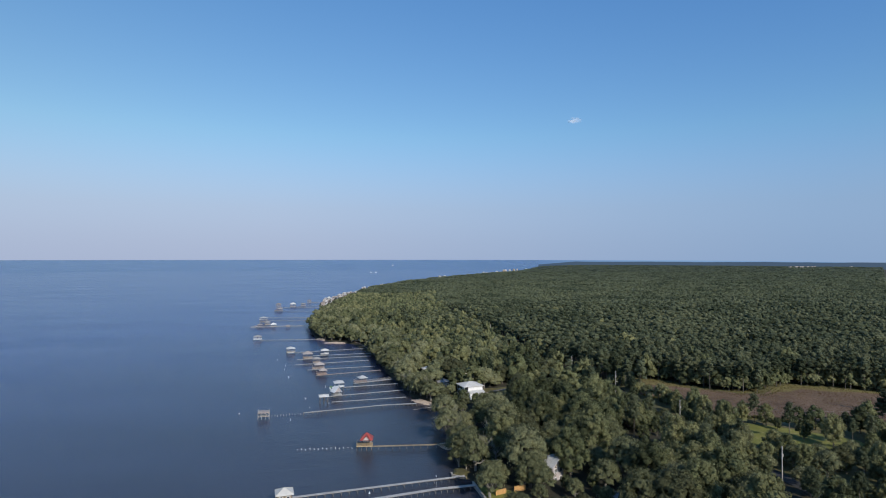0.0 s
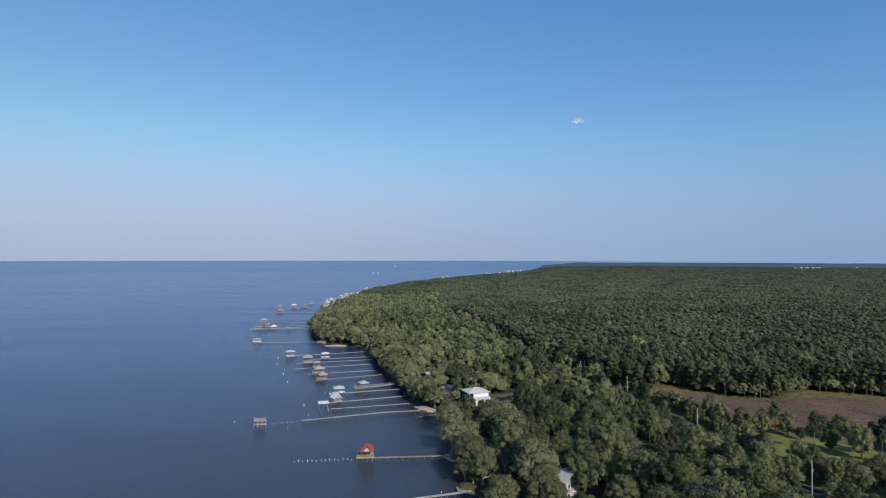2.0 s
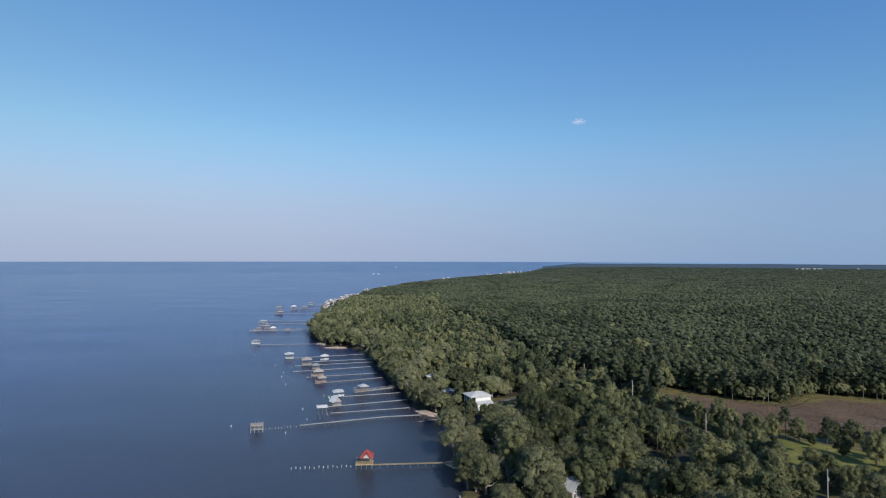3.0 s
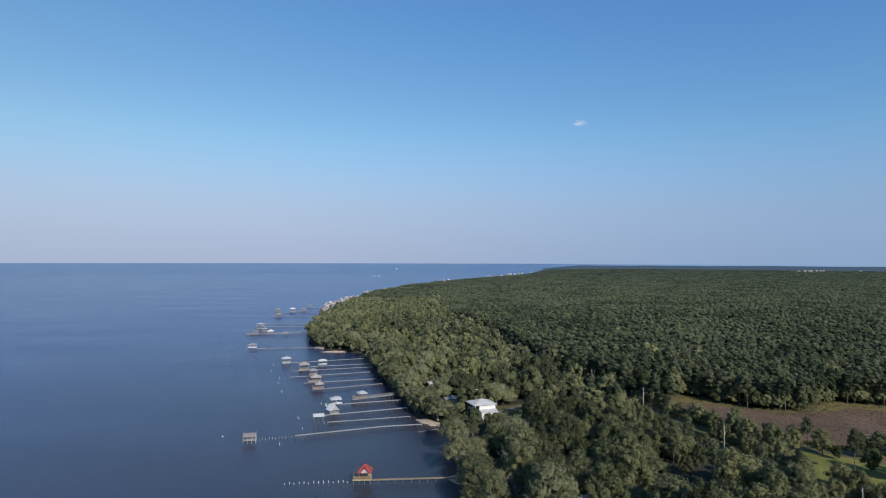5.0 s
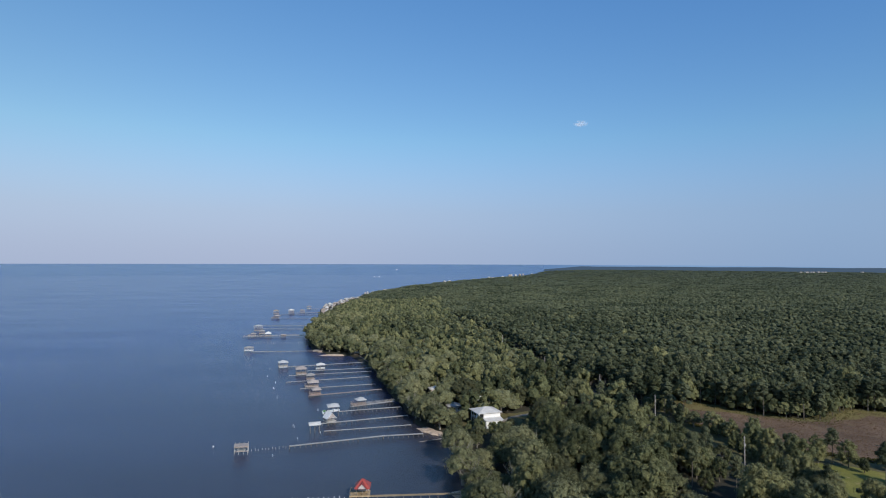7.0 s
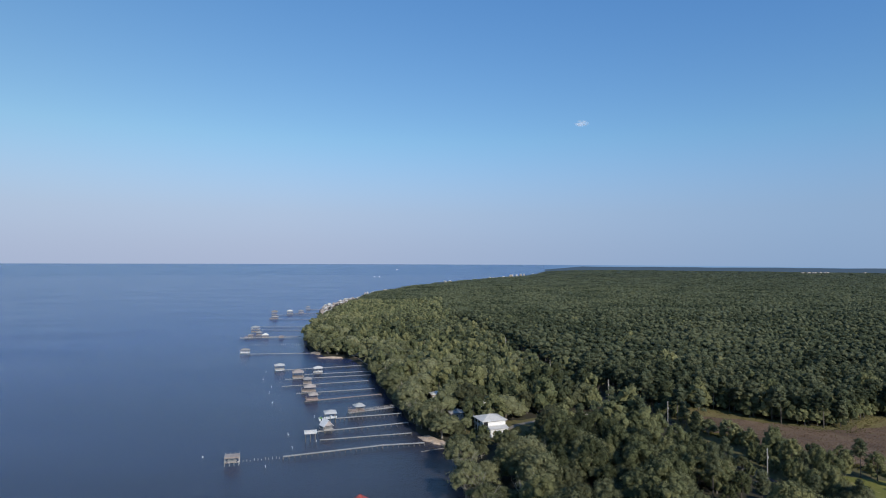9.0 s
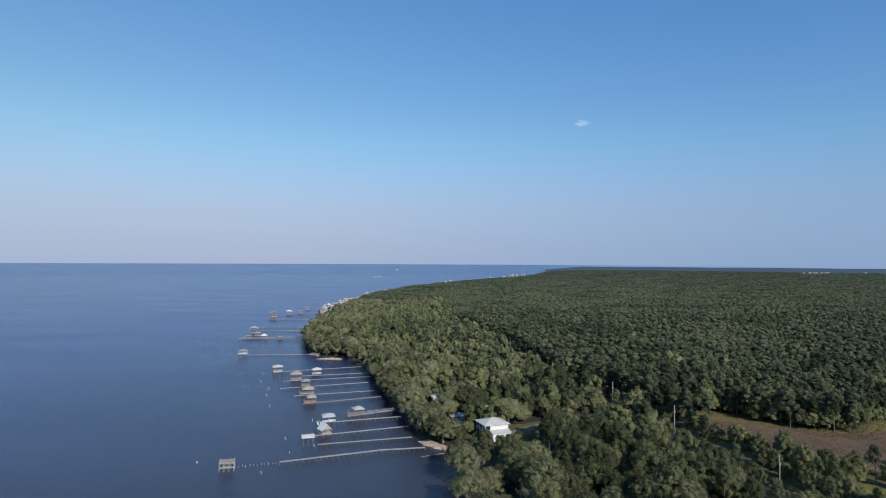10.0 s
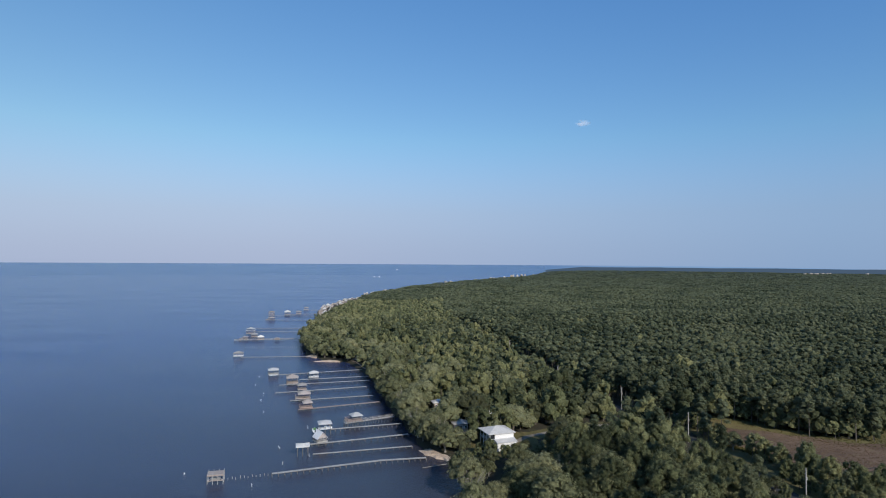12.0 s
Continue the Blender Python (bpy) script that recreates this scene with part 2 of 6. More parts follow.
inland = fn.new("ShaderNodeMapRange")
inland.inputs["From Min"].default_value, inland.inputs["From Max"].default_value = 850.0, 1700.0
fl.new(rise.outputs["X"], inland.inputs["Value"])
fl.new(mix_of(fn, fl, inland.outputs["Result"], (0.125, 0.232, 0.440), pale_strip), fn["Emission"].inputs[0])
# haze over the far woods put into a glowing backdrop colour
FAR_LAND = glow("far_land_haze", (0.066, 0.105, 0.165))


# ---- building helpers ----
def mesh_from(name, verts, faces, materials, index=None, tints=None, smooth=False):
    """A mesh out of arrays of vertices and triangles, in one go."""
    verts, faces = np.asarray(verts, np.float32), np.asarray(faces, np.int32)
    me = bpy.data.meshes.new(name)
    me.vertices.add(len(verts))
    me.vertices.foreach_set("co", verts.ravel())
    me.loops.add(faces.size)
    me.loops.foreach_set("vertex_index", faces.ravel())
    me.polygons.add(len(faces))
    me.polygons.foreach_set("loop_start", np.arange(0, faces.size, 3, dtype=np.int32))
    for m in materials:
        me.materials.append(m)
    if index is not None:
        me.polygons.foreach_set("material_index", np.asarray(index, np.int32))
    if tints is not None:
        me.attributes.new("tint", "FLOAT", "POINT").data.foreach_set("value", np.asarray(tints, np.float32))
    me.polygons.foreach_set("use_smooth", np.full(len(faces), smooth))
    me.update(calc_edges=True)
    return me


def part(name, bm, material, parent=None, label=""):
    """Links a bmesh as one mesh object, under a thing or a part."""
    me = bpy.data.meshes.new(name)
    bm.normal_update()
    bm.to_mesh(me)
    bm.free()
    me.materials.append(material)
    ob = new(name, me)
    ob.parent = parent
    return tagged(ob, label)


def thing(name, m, label, category, group="", kind=""):
    """An Empty at the base of a thing."""
    ob = new(name)
    ob.matrix_world = m
    ob.empty_display_size = 0.3
    return tagged(ob, label, category, group, kind)


def block(bm, c, s, turn=0.0, bevel=0.0):
    m = Matrix.Translation(c) @ Matrix.Rotation(turn, 4, "Z") @ Matrix.Diagonal((s[0], s[1], s[2], 1.0))
    made = bmesh.ops.create_cube(bm, size=1.0, matrix=m)
    if bevel:
        edges = list({e for v in made["verts"] for e in v.link_edges})
        bmesh.ops.bevel(bm, geom=edges, offset=bevel, segments=1, affect="EDGES")
    return bm


def rod(bm, a, b, r0, r1=None, sides=6):
    a, b = Vector(a), Vector(b)
    r1 = r0 if r1 is None else r1
    d = b - a
    m = Matrix.Translation((a + b) / 2) @ d.to_track_quat("Z", "Y").to_matrix().to_4x4()
    bmesh.ops.create_cone(bm, cap_ends=True, segments=sides, radius1=r0, radius2=max(r1, 0.002), depth=d.length, matrix=m)
    return bm


def solid(bm, pts, faces):
    vs = [bm.verts.new(p) for p in pts]
    for f in faces:
        bm.faces.new([vs[i] for i in f])
    return bm


def hip_roof(w, d, eave, ridge, over=0.5, thick=0.16, run=None):
    """Hipped roof over a w by d plan; run: length of the ridge."""
    bm = bmesh.new()
    a, b = w / 2 + over, d / 2 + over
    run = max(w - d, 0.0) if run is None else run
    along = run / 2
    top = [(-a, -b, eave), (a, -b, eave), (a, b, eave), (-a, b, eave), (-along, 0, ridge), (along + 0.05, 0, ridge)]
    low = [(x, y, z - thick) for x, y, z in top]
    solid(bm, top + low, [(0, 1, 5, 4), (1, 2, 5), (2, 3, 4, 5), (3, 0, 4), (7, 6, 10, 11), (8, 7, 11), (9, 8, 11, 10), (6, 9, 10),
                          (1, 0, 6, 7), (2, 1, 7, 8), (3, 2, 8, 9), (0, 3, 9, 6)])
    return bm


def gable_roof(w, d, eave, ridge, over=0.45, thick=0.16):
    """Gabled roof with its ridge along y."""
    bm = bmesh.new()
    a, b = w / 2 + over, d / 2 + over
    drop = (ridge - eave) / (w / 2) * over
    top = [(-a, -b, eave - drop), (0, -b, ridge), (a, -b, eave - drop), (-a, b, eave - drop), (0, b, ridge), (a, b, eave - drop)]
    low = [(x, y, z - thick) for x, y, z in top]
    solid(bm, top + low, [(0, 1, 4, 3), (1, 2, 5, 4), (7, 6, 9, 10), (8, 7, 10, 11), (1, 0, 6, 7), (2, 1, 7, 8), (3, 4, 10, 9), (4, 5, 11, 10), (0, 3, 9, 6), (5, 2, 8, 11)])
    return bm


# ---- the shore and the ground ----
SHORE = [(60, -400), (40, 0), (24, 110), (18, 165), (15.7, 183), (13.3, 194), (11.5, 200), (8.5, 204), (7.5, 223), (7, 245), (5.5, 279), (2.0, 295),
         (-8.5, 310), (-12, 316), (-15, 330), (-20, 345), (-29, 378), (-37, 405), (-45, 443), (-54, 470), (-63, 492), (-71, 512), (-89, 518),
         (-97, 530), (-109, 545), (-120, 581), (-135, 634), (-146, 748), (-168, 873), (-186, 960), (-192, 1040), (-188, 1160),
         (-164, 1330), (-108, 1560), (48, 2030), (390, 2800), (720, 3900), (1000, 4200), (1400, 4500), (2200, 4850)]
SHORE_X, SHORE_Y = np.array([p[0] for p in SHORE], float), np.array([p[1] for p in SHORE], float)


def shore(y):
    return np.interp(y, SHORE_Y, SHORE_X)


def inside(poly, x, y):
    """Which of the places lie inside a polygon of the plan."""
    hit = np.zeros(np.shape(x), bool)
    for (x0, y0), (x1, y1) in zip(poly, poly[1:] + poly[:1]):
        if y0 != y1:
            hit ^= ((y0 > y) != (y1 > y)) & (x < (x1 - x0) * (y - y0) / (y1 - y0) + x0)
    return hit


def near_line(line, x, y):
    """How far each place lies from a line of the plan."""
    best = np.full(np.shape(x), 1e9)
    for (x0, y0), (x1, y1) in zip(line, line[1:]):
        dx, dy = x1 - x0, y1 - y0
        u = np.clip(((x - x0) * dx + (y - y0) * dy) / (dx * dx + dy * dy), 0, 1)
        best = np.minimum(best, np.hypot(x - x0 - u * dx, y - y0 - u * dy))
    return best


rows_y = np.concatenate([np.arange(-400, 150, 25), np.arange(150, 700, 3.0), np.arange(700, 1500, 20.0), np.arange(1500, 4851, 90.0)])
cols = np.array([-3.0, 0.0, 0.8, 2.0, 5.0, 12.0, 30.0, 70.0, 150.0, 300.0, 600.0, 1200.0, 2400.0, 4700.0])
lift = np.array([-0.8, -0.15, 0.25, 0.6, 0.9, 1.1, 1.2, 1.2, 1.2, 1.2, 1.2, 1.2, 1.2, 1.2])
rng = np.random.default_rng(11)
wob = np.interp(rows_y, np.arange(-400, 5000, 9.0), rng.normal(0, 0.7, 600))
gx = shore(rows_y)[:, None] + wob[:, None] * (cols[None, :] < 40) + cols[None, :]
gy = np.repeat(rows_y[:, None], len(cols), 1)
gz = np.repeat(lift[None, :], len(rows_y), 0)
ids = np.arange(gx.size).reshape(gx.shape)
q = np.stack([ids[:-1, :-1], ids[:-1, 1:], ids[1:, 1:], ids[1:, :-1]], -1).reshape(-1, 4)
ground = new("ground", mesh_from("ground", np.stack([gx, gy, gz], -1).reshape(-1, 3), np.concatenate([q[:, [0, 1, 2]], q[:, [0, 2, 3]]]), [SOIL], smooth=True))
tagged(ground, "dark leaf-littered forest floor along the bay", "ground", kind="structure")

bm = bmesh.new()
solid(bm, [(-4800, -900, 0), (5200, -900, 0), (5200, 4880, 0), (-4800, 4880, 0)], [(0, 1, 2, 3)])
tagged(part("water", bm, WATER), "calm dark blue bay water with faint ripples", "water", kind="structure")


def far_band(name, a0, a1, low, tops, material, label, radius, lead=0.0):
    """A strip of distance round the scene; angles in degrees from straight ahead, to the right."""
    bm = bmesh.new()
    steps = len(tops) - 1
    pts = []
    for i, h in enumerate(tops):
        a = radians(a0 + (a1 - a0) * i / steps)
        pts += [(math.sin(a) * (radius - lead) - 2, math.cos(a) * (radius - lead) + 38, low), (math.sin(a) * radius - 2, math.cos(a) * radius + 38, h)]
    solid(bm, pts, [(2 * i, 2 * i + 2, 2 * i + 3, 2 * i + 1) for i in range(steps)])
    return tagged(part(name, bm, material), label, "horizon", kind="structure")


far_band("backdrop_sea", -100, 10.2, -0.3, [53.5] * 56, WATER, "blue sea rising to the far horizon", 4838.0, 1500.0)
far_band("backdrop_haze", 10.0, 38, -0.3, [53.5] * 7 + [53, 52, 51, 49.5, 47.5, 45, 42, 36], FAR_SEA, "glowing pale strip of hazy sea beyond the woods", 4838.0, 360.0)
hills = [(44.5 + 0.9 * math.sin(i * 0.31) + 0.5 * math.sin(i * 0.83 + 1)) * (0.42 + 0.58 * min(1.0, i / 9.0)) for i in range(121)]
far_band("backdrop_land", 9.8, 62, -3.0, hills, FAR_LAND, "glowing strip for hazy far woods on the horizon", 4440.0)

MARSH_EDGE = [(111, 345), (113, 362), (121, 362), (128, 355), (139, 348), (150, 329), (166, 318), (179, 317), (192, 330), (206, 338), (226, 328), (250, 317), (345, 300),
              (345, 225), (195, 251), (160, 262), (145, 270), (131, 280), (118, 301), (112, 316)]
LAWN_EDGE = [(127, 260), (138, 261), (148, 257), (160, 246), (171, 236), (170, 222), (160, 210), (146, 206), (131, 213), (126, 232), (124, 246)]
ROAD = [(140, 60), (126, 130), (118, 192), (109, 254), (103, 320), (90, 368), (71, 428), (55, 541), (30, 680), (0, 860)]
DRIVE = [(26, 316), (33, 325), (52, 337), (62, 341), (80, 346), (96, 344)]


def flat_sheet(name, edge, z, material, label, category):
    bm = bmesh.new()
    f = bm.faces.new([bm.verts.new((x, y, z)) for x, y in edge])
    if f.normal.z < 0:
        f.normal_flip()
    bmesh.ops.triangulate(bm, faces=[f])
    return tagged(part(name, bm, material), label, category, kind="structure")


def strip(name, line, width, z, material, label, category):
    bm = bmesh.new()
    pts = [Vector((x, y, 0)) for x, y in line]
    vs = []
    for i, p in enumerate(pts):
        d = (pts[min(i + 1, len(pts) - 1)] - pts[max(i - 1, 0)]).normalized()
        s = Vector((d.y, -d.x, 0)) * width / 2
        vs.append((bm.verts.new(p + s + Vector((0, 0, z))), bm.verts.new(p - s + Vector((0, 0, z)))))
    for (a, b), (c, d) in zip(vs, vs[1:]):
        bm.faces.new((a, c, d, b))
    return tagged(part(name, bm, material), label, category, kind="structure")


ROUGH = surface("rough_grass", (0.075, 0.068, 0.024), (0.150, 0.130, 0.046), 0.95, 0.06, 1.4, 0.08, wear=(0.19, 0.145, 0.07))
flat_sheet("meadow", [(121, 190), (112, 250), (106, 318), (106, 362), (122, 372), (150, 345), (170, 322), (192, 342), (215, 345), (345, 315), (345, 190)], 1.22, ROUGH, "rough yellowish grass round the marsh and lawn", "grass")
flat_sheet("marsh_flat", MARSH_EDGE, 1.24, MARSH, "flat brown dry marsh among the pines", "marsh")
flat_sheet("lawn", LAWN_EDGE, 1.25, LAWN, "sunlit green lawn between trees", "lawn")
MEADOW = surface("yellow_meadow", (0.150, 0.125, 0.036), (0.215, 0.175, 0.055), 0.95, 0.12, 1.6, 0.06, wear=(0.16, 0.11, 0.05))
flat_sheet("grass_margin", [(112, 362), (118, 363), (126, 357), (139, 349.5), (146, 338), (152, 329), (147, 328), (139, 335), (130, 337), (121, 342), (113, 347)], 1.262, MEADOW, "yellow-green grass margin at the marsh corner", "grass")
flat_sheet("grass_margin", [(184, 320), (192, 331), (206, 339), (216, 335), (226, 329), (250, 318), (262, 314), (250, 312), (232, 319), (218, 321), (206, 328), (195, 321)], 1.262, MEADOW, "yellow-green grass margin below the pines", "grass")
strip("road", ROAD, 4.6, 1.25, ASPHALT, "narrow grey road through the woods", "road")
flat_sheet("yard", [(6, 300), (14, 297), (30, 300), (37, 318), (36, 332), (24, 334), (10, 326)], 1.235, ROUGH, "rough grass yard round the white house", "grass")
strip("far_beach", [(x + 8, y) for x, y in SHORE if 860 < y < 3000], 11.0, 1.0, SAND, "narrow pale beach along the far shore", "beach")
strip("driveway", DRIVE, 2.6, 1.30, TRACK, "pale sandy driveway to the white house", "driveway")
strip("drive_verge", DRIVE, 10.0, 1.26, ROUGH, "grassy verge beside the driveway", "verge")

# ---- trees ----
DOME_V = np.array([(1, 0, 0), (0, 1, 0), (-1, 0, 0), (0, -1, 0), (0.55, 0.5, 0.8), (-0.5, 0.55, 0.9), (-0.55, -0.5, 0.75), (0.5, -0.55, 0.85)], float)
DOME_F = np.array([(0, 1, 4), (1, 5, 4), (1, 2, 5), (2, 6, 5), (2, 3, 6), (3, 7, 6), (3, 0, 7), (0, 4, 7), (4, 5, 6), (4, 6, 7)])


def ball(level):
    """A round hull for one clump of leaves, open below."""
    bm = bmesh.new()
    bmesh.ops.create_icosphere(bm, subdivisions=level, radius=1.0)
    v, f = np.array([p.co for p in bm.verts]), np.array([[p.index for p in q.verts] for q in bm.faces])
    bm.free()
    return v, f[v[f].mean(1)[:, 2] > -0.62]


HULL_V, HULL_F = ball(1)


def join(pieces):
    """Several (vertices, triangles, material) pieces as one."""
    vs, fs, ms, at = [], [], [], 0
    for v, f, m in pieces:
        vs.append(v)
        fs.append(f + at)
        ms.append(np.full(len(f), m))
        at += len(v)
    return np.concatenate(vs), np.concatenate(fs), np.concatenate(ms)


def spread(rng, n):
    d = rng.normal(size=(n, 3))
    return d / np.linalg.norm(d, axis=1)[:, None]


def leaf_clumps(rng, clumps, leaves, size, core=0.78, mat=0):
    """Clumps of foliage: an uneven rounded heart each, and loose leafy sprays over it."""
    out = []
    for c, r in clumps:
        c, r = np.array(c), np.array(r)
        if core:
            a = rng.uniform(0, 6.28)
            turn = np.array([(math.cos(a), math.sin(a), 0), (-math.sin(a), math.cos(a), 0), (0, 0, 1)])
            out.append((c + (HULL_V * rng.uniform(0.66, 1.26, (len(HULL_V), 1))) @ turn * r * core, HULL_F, mat))
        if leaves:
            d = spread(rng, leaves)
            d[:, 2] = np.where(d[:, 2] < -0.35, -d[:, 2], d[:, 2])
            p = c + d * r * rng.uniform(0.80, 1.14, (leaves, 1))
            a = np.cross(d + rng.normal(0, 0.24, (leaves, 3)), rng.normal(size=(leaves, 3)))
            a /= np.linalg.norm(a, axis=1)[:, None] + 1e-6
            b = np.cross(d, a) + rng.normal(0, 0.25, (leaves, 3))
            s = size * rng.uniform(0.55, 1.35, (leaves, 1))
            v = np.stack([p - a * s * 0.6 - b * s * 0.4, p + a * s * 0.6 - b * s * 0.3, p + b * s * 0.75], 1).reshape(-1, 3)
            out.append((v, np.arange(3 * leaves).reshape(-1, 3), mat))
    return out


def limb(points, radii, sides=5, mat=1):
    """A tapered, bent limb through the points."""
    vs = []
    points = np.asarray(points, float)
    for i, p in enumerate(points):
        d = points[min(i + 1, len(points) - 1)] - points[max(i - 1, 0)]
        d = d / np.linalg.norm(d)
        u = np.cross(d, (0.3, 0.9, 0.1))
        u /= np.linalg.norm(u)
        w = np.cross(d, u)
        a = np.arange(sides) * 2 * np.pi / sides
        vs.append(p + radii[i] * (np.cos(a)[:, None] * u + np.sin(a)[:, None] * w))
    fs = []
    for i in range(len(points) - 1):
        for k in range(sides):
            a, b, c, d = i * sides + k, i * sides + (k + 1) % sides, (i + 1) * sides + (k + 1) % sides, (i + 1) * sides + k
            fs += [(a, b, c), (a, c, d)]
    return np.concatenate(vs), np.array(fs), mat


def oak_plan(rng, n):
    """Wide low crown on a short trunk with spreading limbs."""
    h, w = rng.uniform(10.5, 13.5), rng.uniform(5.0, 6.6)
    clumps, limbs = [], [limb([(0, 0, -0.3), (0.2, 0.1, 1.6), (0.1, 0.3, 3.0)], [0.62, 0.5, 0.42], 6)]
    for i in range(n):
        a, u = i * 2.4 + rng.uniform(-0.4, 0.4), math.sqrt((i + 0.6) / n)
        r = w * u * rng.uniform(0.8, 1.05)
        z = h * (0.86 - 0.48 * u ** 2.2) + rng.uniform(-0.9, 0.7)
        s = rng.uniform(1.5, 2.7) * (26.0 / n) ** 0.46
        clumps.append(((r * math.cos(a), r * math.sin(a), z), (s * 1.12, s * 1.12, s * 0.88)))
        if i % 3 == 1:
            e = (r * math.cos(a), r * math.sin(a), z)
            limbs.append(limb([(0.1, 0.3, 2.6), (e[0] * 0.35, e[1] * 0.35, z * 0.55), (e[0] * 0.75, e[1] * 0.75, z * 0.85), (e[0] * 1.06, e[1] * 1.06, z + 0.9)], [0.36, 0.26, 0.15, 0.05], 5))
    return clumps, limbs


def broad_plan(rng, n):
    """Tall rounded crown down to a low skirt."""
    h, w = rng.uniform(12.0, 15.5), rng.uniform(4.3, 6.0)
    clumps = []
    for i in range(n):
        u = (i + 0.5) / n
        z = h * (0.22 + 0.74 * u)
        wide = w * math.sin(math.pi * (0.16 + 0.80 * u)) ** 0.7
        a, r = i * 2.4 + rng.uniform(-0.5, 0.5), wide * rng.uniform(0.45, 0.85)
        s = rng.uniform(1.5, 2.5) * (1.0 if u < 0.8 else 0.8) * (24.0 / n) ** 0.42
        clumps.append(((r * math.cos(a), r * math.sin(a), z), (s, s, s * 1.05)))
    limbs = [limb([(0, 0, -0.3), (0.2, 0, h * 0.3), (-0.1, 0.2, h * 0.7)], [0.34, 0.26, 0.10], 6)]
    for k in range(3):
        a = k * 2.1 + rng.uniform(-0.4, 0.4)
        limbs.append(limb([(0.1, 0, h * 0.25), (w * 0.5 * math.cos(a), w * 0.5 * math.sin(a), h * 0.5)], [0.16, 0.05], 4))
    return clumps, limbs


def pine_plan(rng, n):
    """Tall bare trunk under an open crown of flat, ragged tufts."""
    h, w = rng.uniform(15.5, 19.5), rng.uniform(2.3, 3.2)
    lean = rng.normal(0, 0.35, 2)
    base = rng.uniform(0.44, 0.60)
    clumps, limbs = [], []
    trunk = [(lean[0] * k * k, lean[1] * k * k, h * k) for k in (-0.015, 0.3, 0.6, 0.95)]
    limbs.append(limb(trunk, [0.20, 0.17, 0.12, 0.04], 6))
    for i in range(n):
        u = (i + 0.4) / n
        k = base + (1 - base) * u
        wide = w * (0.55 + 0.55 * math.sin(math.pi * min(1.0, 0.25 + 0.62 * u))) * (1.0 if u < 0.75 else 1.25 - u * 0.6)
        a, r = i * 2.4 + rng.uniform(-0.6, 0.6), wide * rng.uniform(0.35, 0.95) * (1 - 0.45 * u)
        s = rng.uniform(1.0, 1.6) * (20.0 / n) ** 0.42
        e = (lean[0] * k * k + r * math.cos(a), lean[1] * k * k + r * math.sin(a), h * k)
        clumps.append((e, (s * 1.12, s * 1.12, s * 0.80)))
        if i % 3 == 0:
            limbs.append(limb([(lean[0] * k * k, lean[1] * k * k, h * k - 0.8), e], [0.09, 0.03], 4))
    return clumps, limbs


PLANS = {"oak": (oak_plan, OAK, PALE_BARK), "broad": (broad_plan, BROAD, BARK), "pine": (pine_plan, PINE, BARK)}
NEAR, MIDDLE, BEHIND, FAR = {}, {}, {}, {}


def grown(clumps, k):
    return [(c, (r[0] * k, r[1] * k, r[2] * k)) for c, r in clumps]


for kind, (plan, leaf, bark) in PLANS.items():
    NEAR[kind], MIDDLE[kind], BEHIND[kind], FAR[kind] = [], [], [], []
    for v in range(6):
        rng = np.random.default_rng(100 + v + 10 * len(kind))
        clumps, limbs = plan(rng, {"oak": 32, "broad": 30, "pine": 22}[kind])
        crown = join(leaf_clumps(rng, clumps, 64, 0.42, 0.70))
        wood = join(limbs)
        NEAR[kind].append((mesh_from(kind + "_crown", crown[0], crown[1], [leaf], smooth=True), mesh_from(kind + "_trunk", wood[0], wood[1], [bark])))
    for v in range(8):
        rng = np.random.default_rng(200 + v + 10 * len(kind))
        clumps, limbs = plan(rng, 16 if kind != "pine" else 10)
        MIDDLE[kind].append(join(leaf_clumps(rng, clumps, 24 if kind != "pine" else 14, 0.55, 0.78) + limbs[:1 if kind != "oak" else 4]))
        clumps, limbs = plan(rng, 10 if kind != "pine" else 3)
        clumps = sorted(clumps, key=lambda c: c[0][2])[2 if kind != "pine" else 0:]
        BEHIND[kind].append(join(leaf_clumps(rng, grown(clumps, 1.0 if kind != "pine" else 0.80), 6, 0.62, 0.82) + ([limb([(0, 0, 0), (0, 0, clumps[0][0][2])], [0.25, 0.18], 3)] if kind == "pine" else [])))
        clumps, limbs = plan(rng, 5 if kind != "pine" else 1)
        clumps = sorted(clumps, key=lambda c: c[0][2])[2 if kind != "pine" else 0:]
        FAR[kind].append(join(leaf_clumps(rng, grown(clumps, 1.06 if kind != "pine" else 0.46), 0, 1.0, 1.0)))

POLES = [(113.5, 190.8), (106.0, 252.5), (98.5, 318.0), (86.0, 366.0), (67.0, 427.0), (52.0, 540.0)]
# clear places of the woods: around houses, on the sand, along road and drive
CLEAR = [(19, 309, 9.5), (17, 302, 3.0), (38.3, 199.4, 6.5), (5, 233, 5.0), (2.5, 229, 4.0), (40, 189, 3.0), (44, 194, 3.5), (-14, 399, 4.5), (-4, 363, 5.0), (18, 341, 4.5), (5, 329, 4.5), (66, 322, 5.0), (82, 325, 5.0),
         (107, 346, 4.5), (-62, 497, 6.0), (56, 173, 3.5), (24, 177, 7.0), (-1, 300, 5.0), (6, 292, 6.0), (9, 303, 4.5), (-94, 521, 6.0), (-80, 517, 6.0), (70, 335, 5.0), (-66, 502, 8.0), (-5, 372, 3.0), (80, 214.5, 7.5), (74, 212, 4.0)]


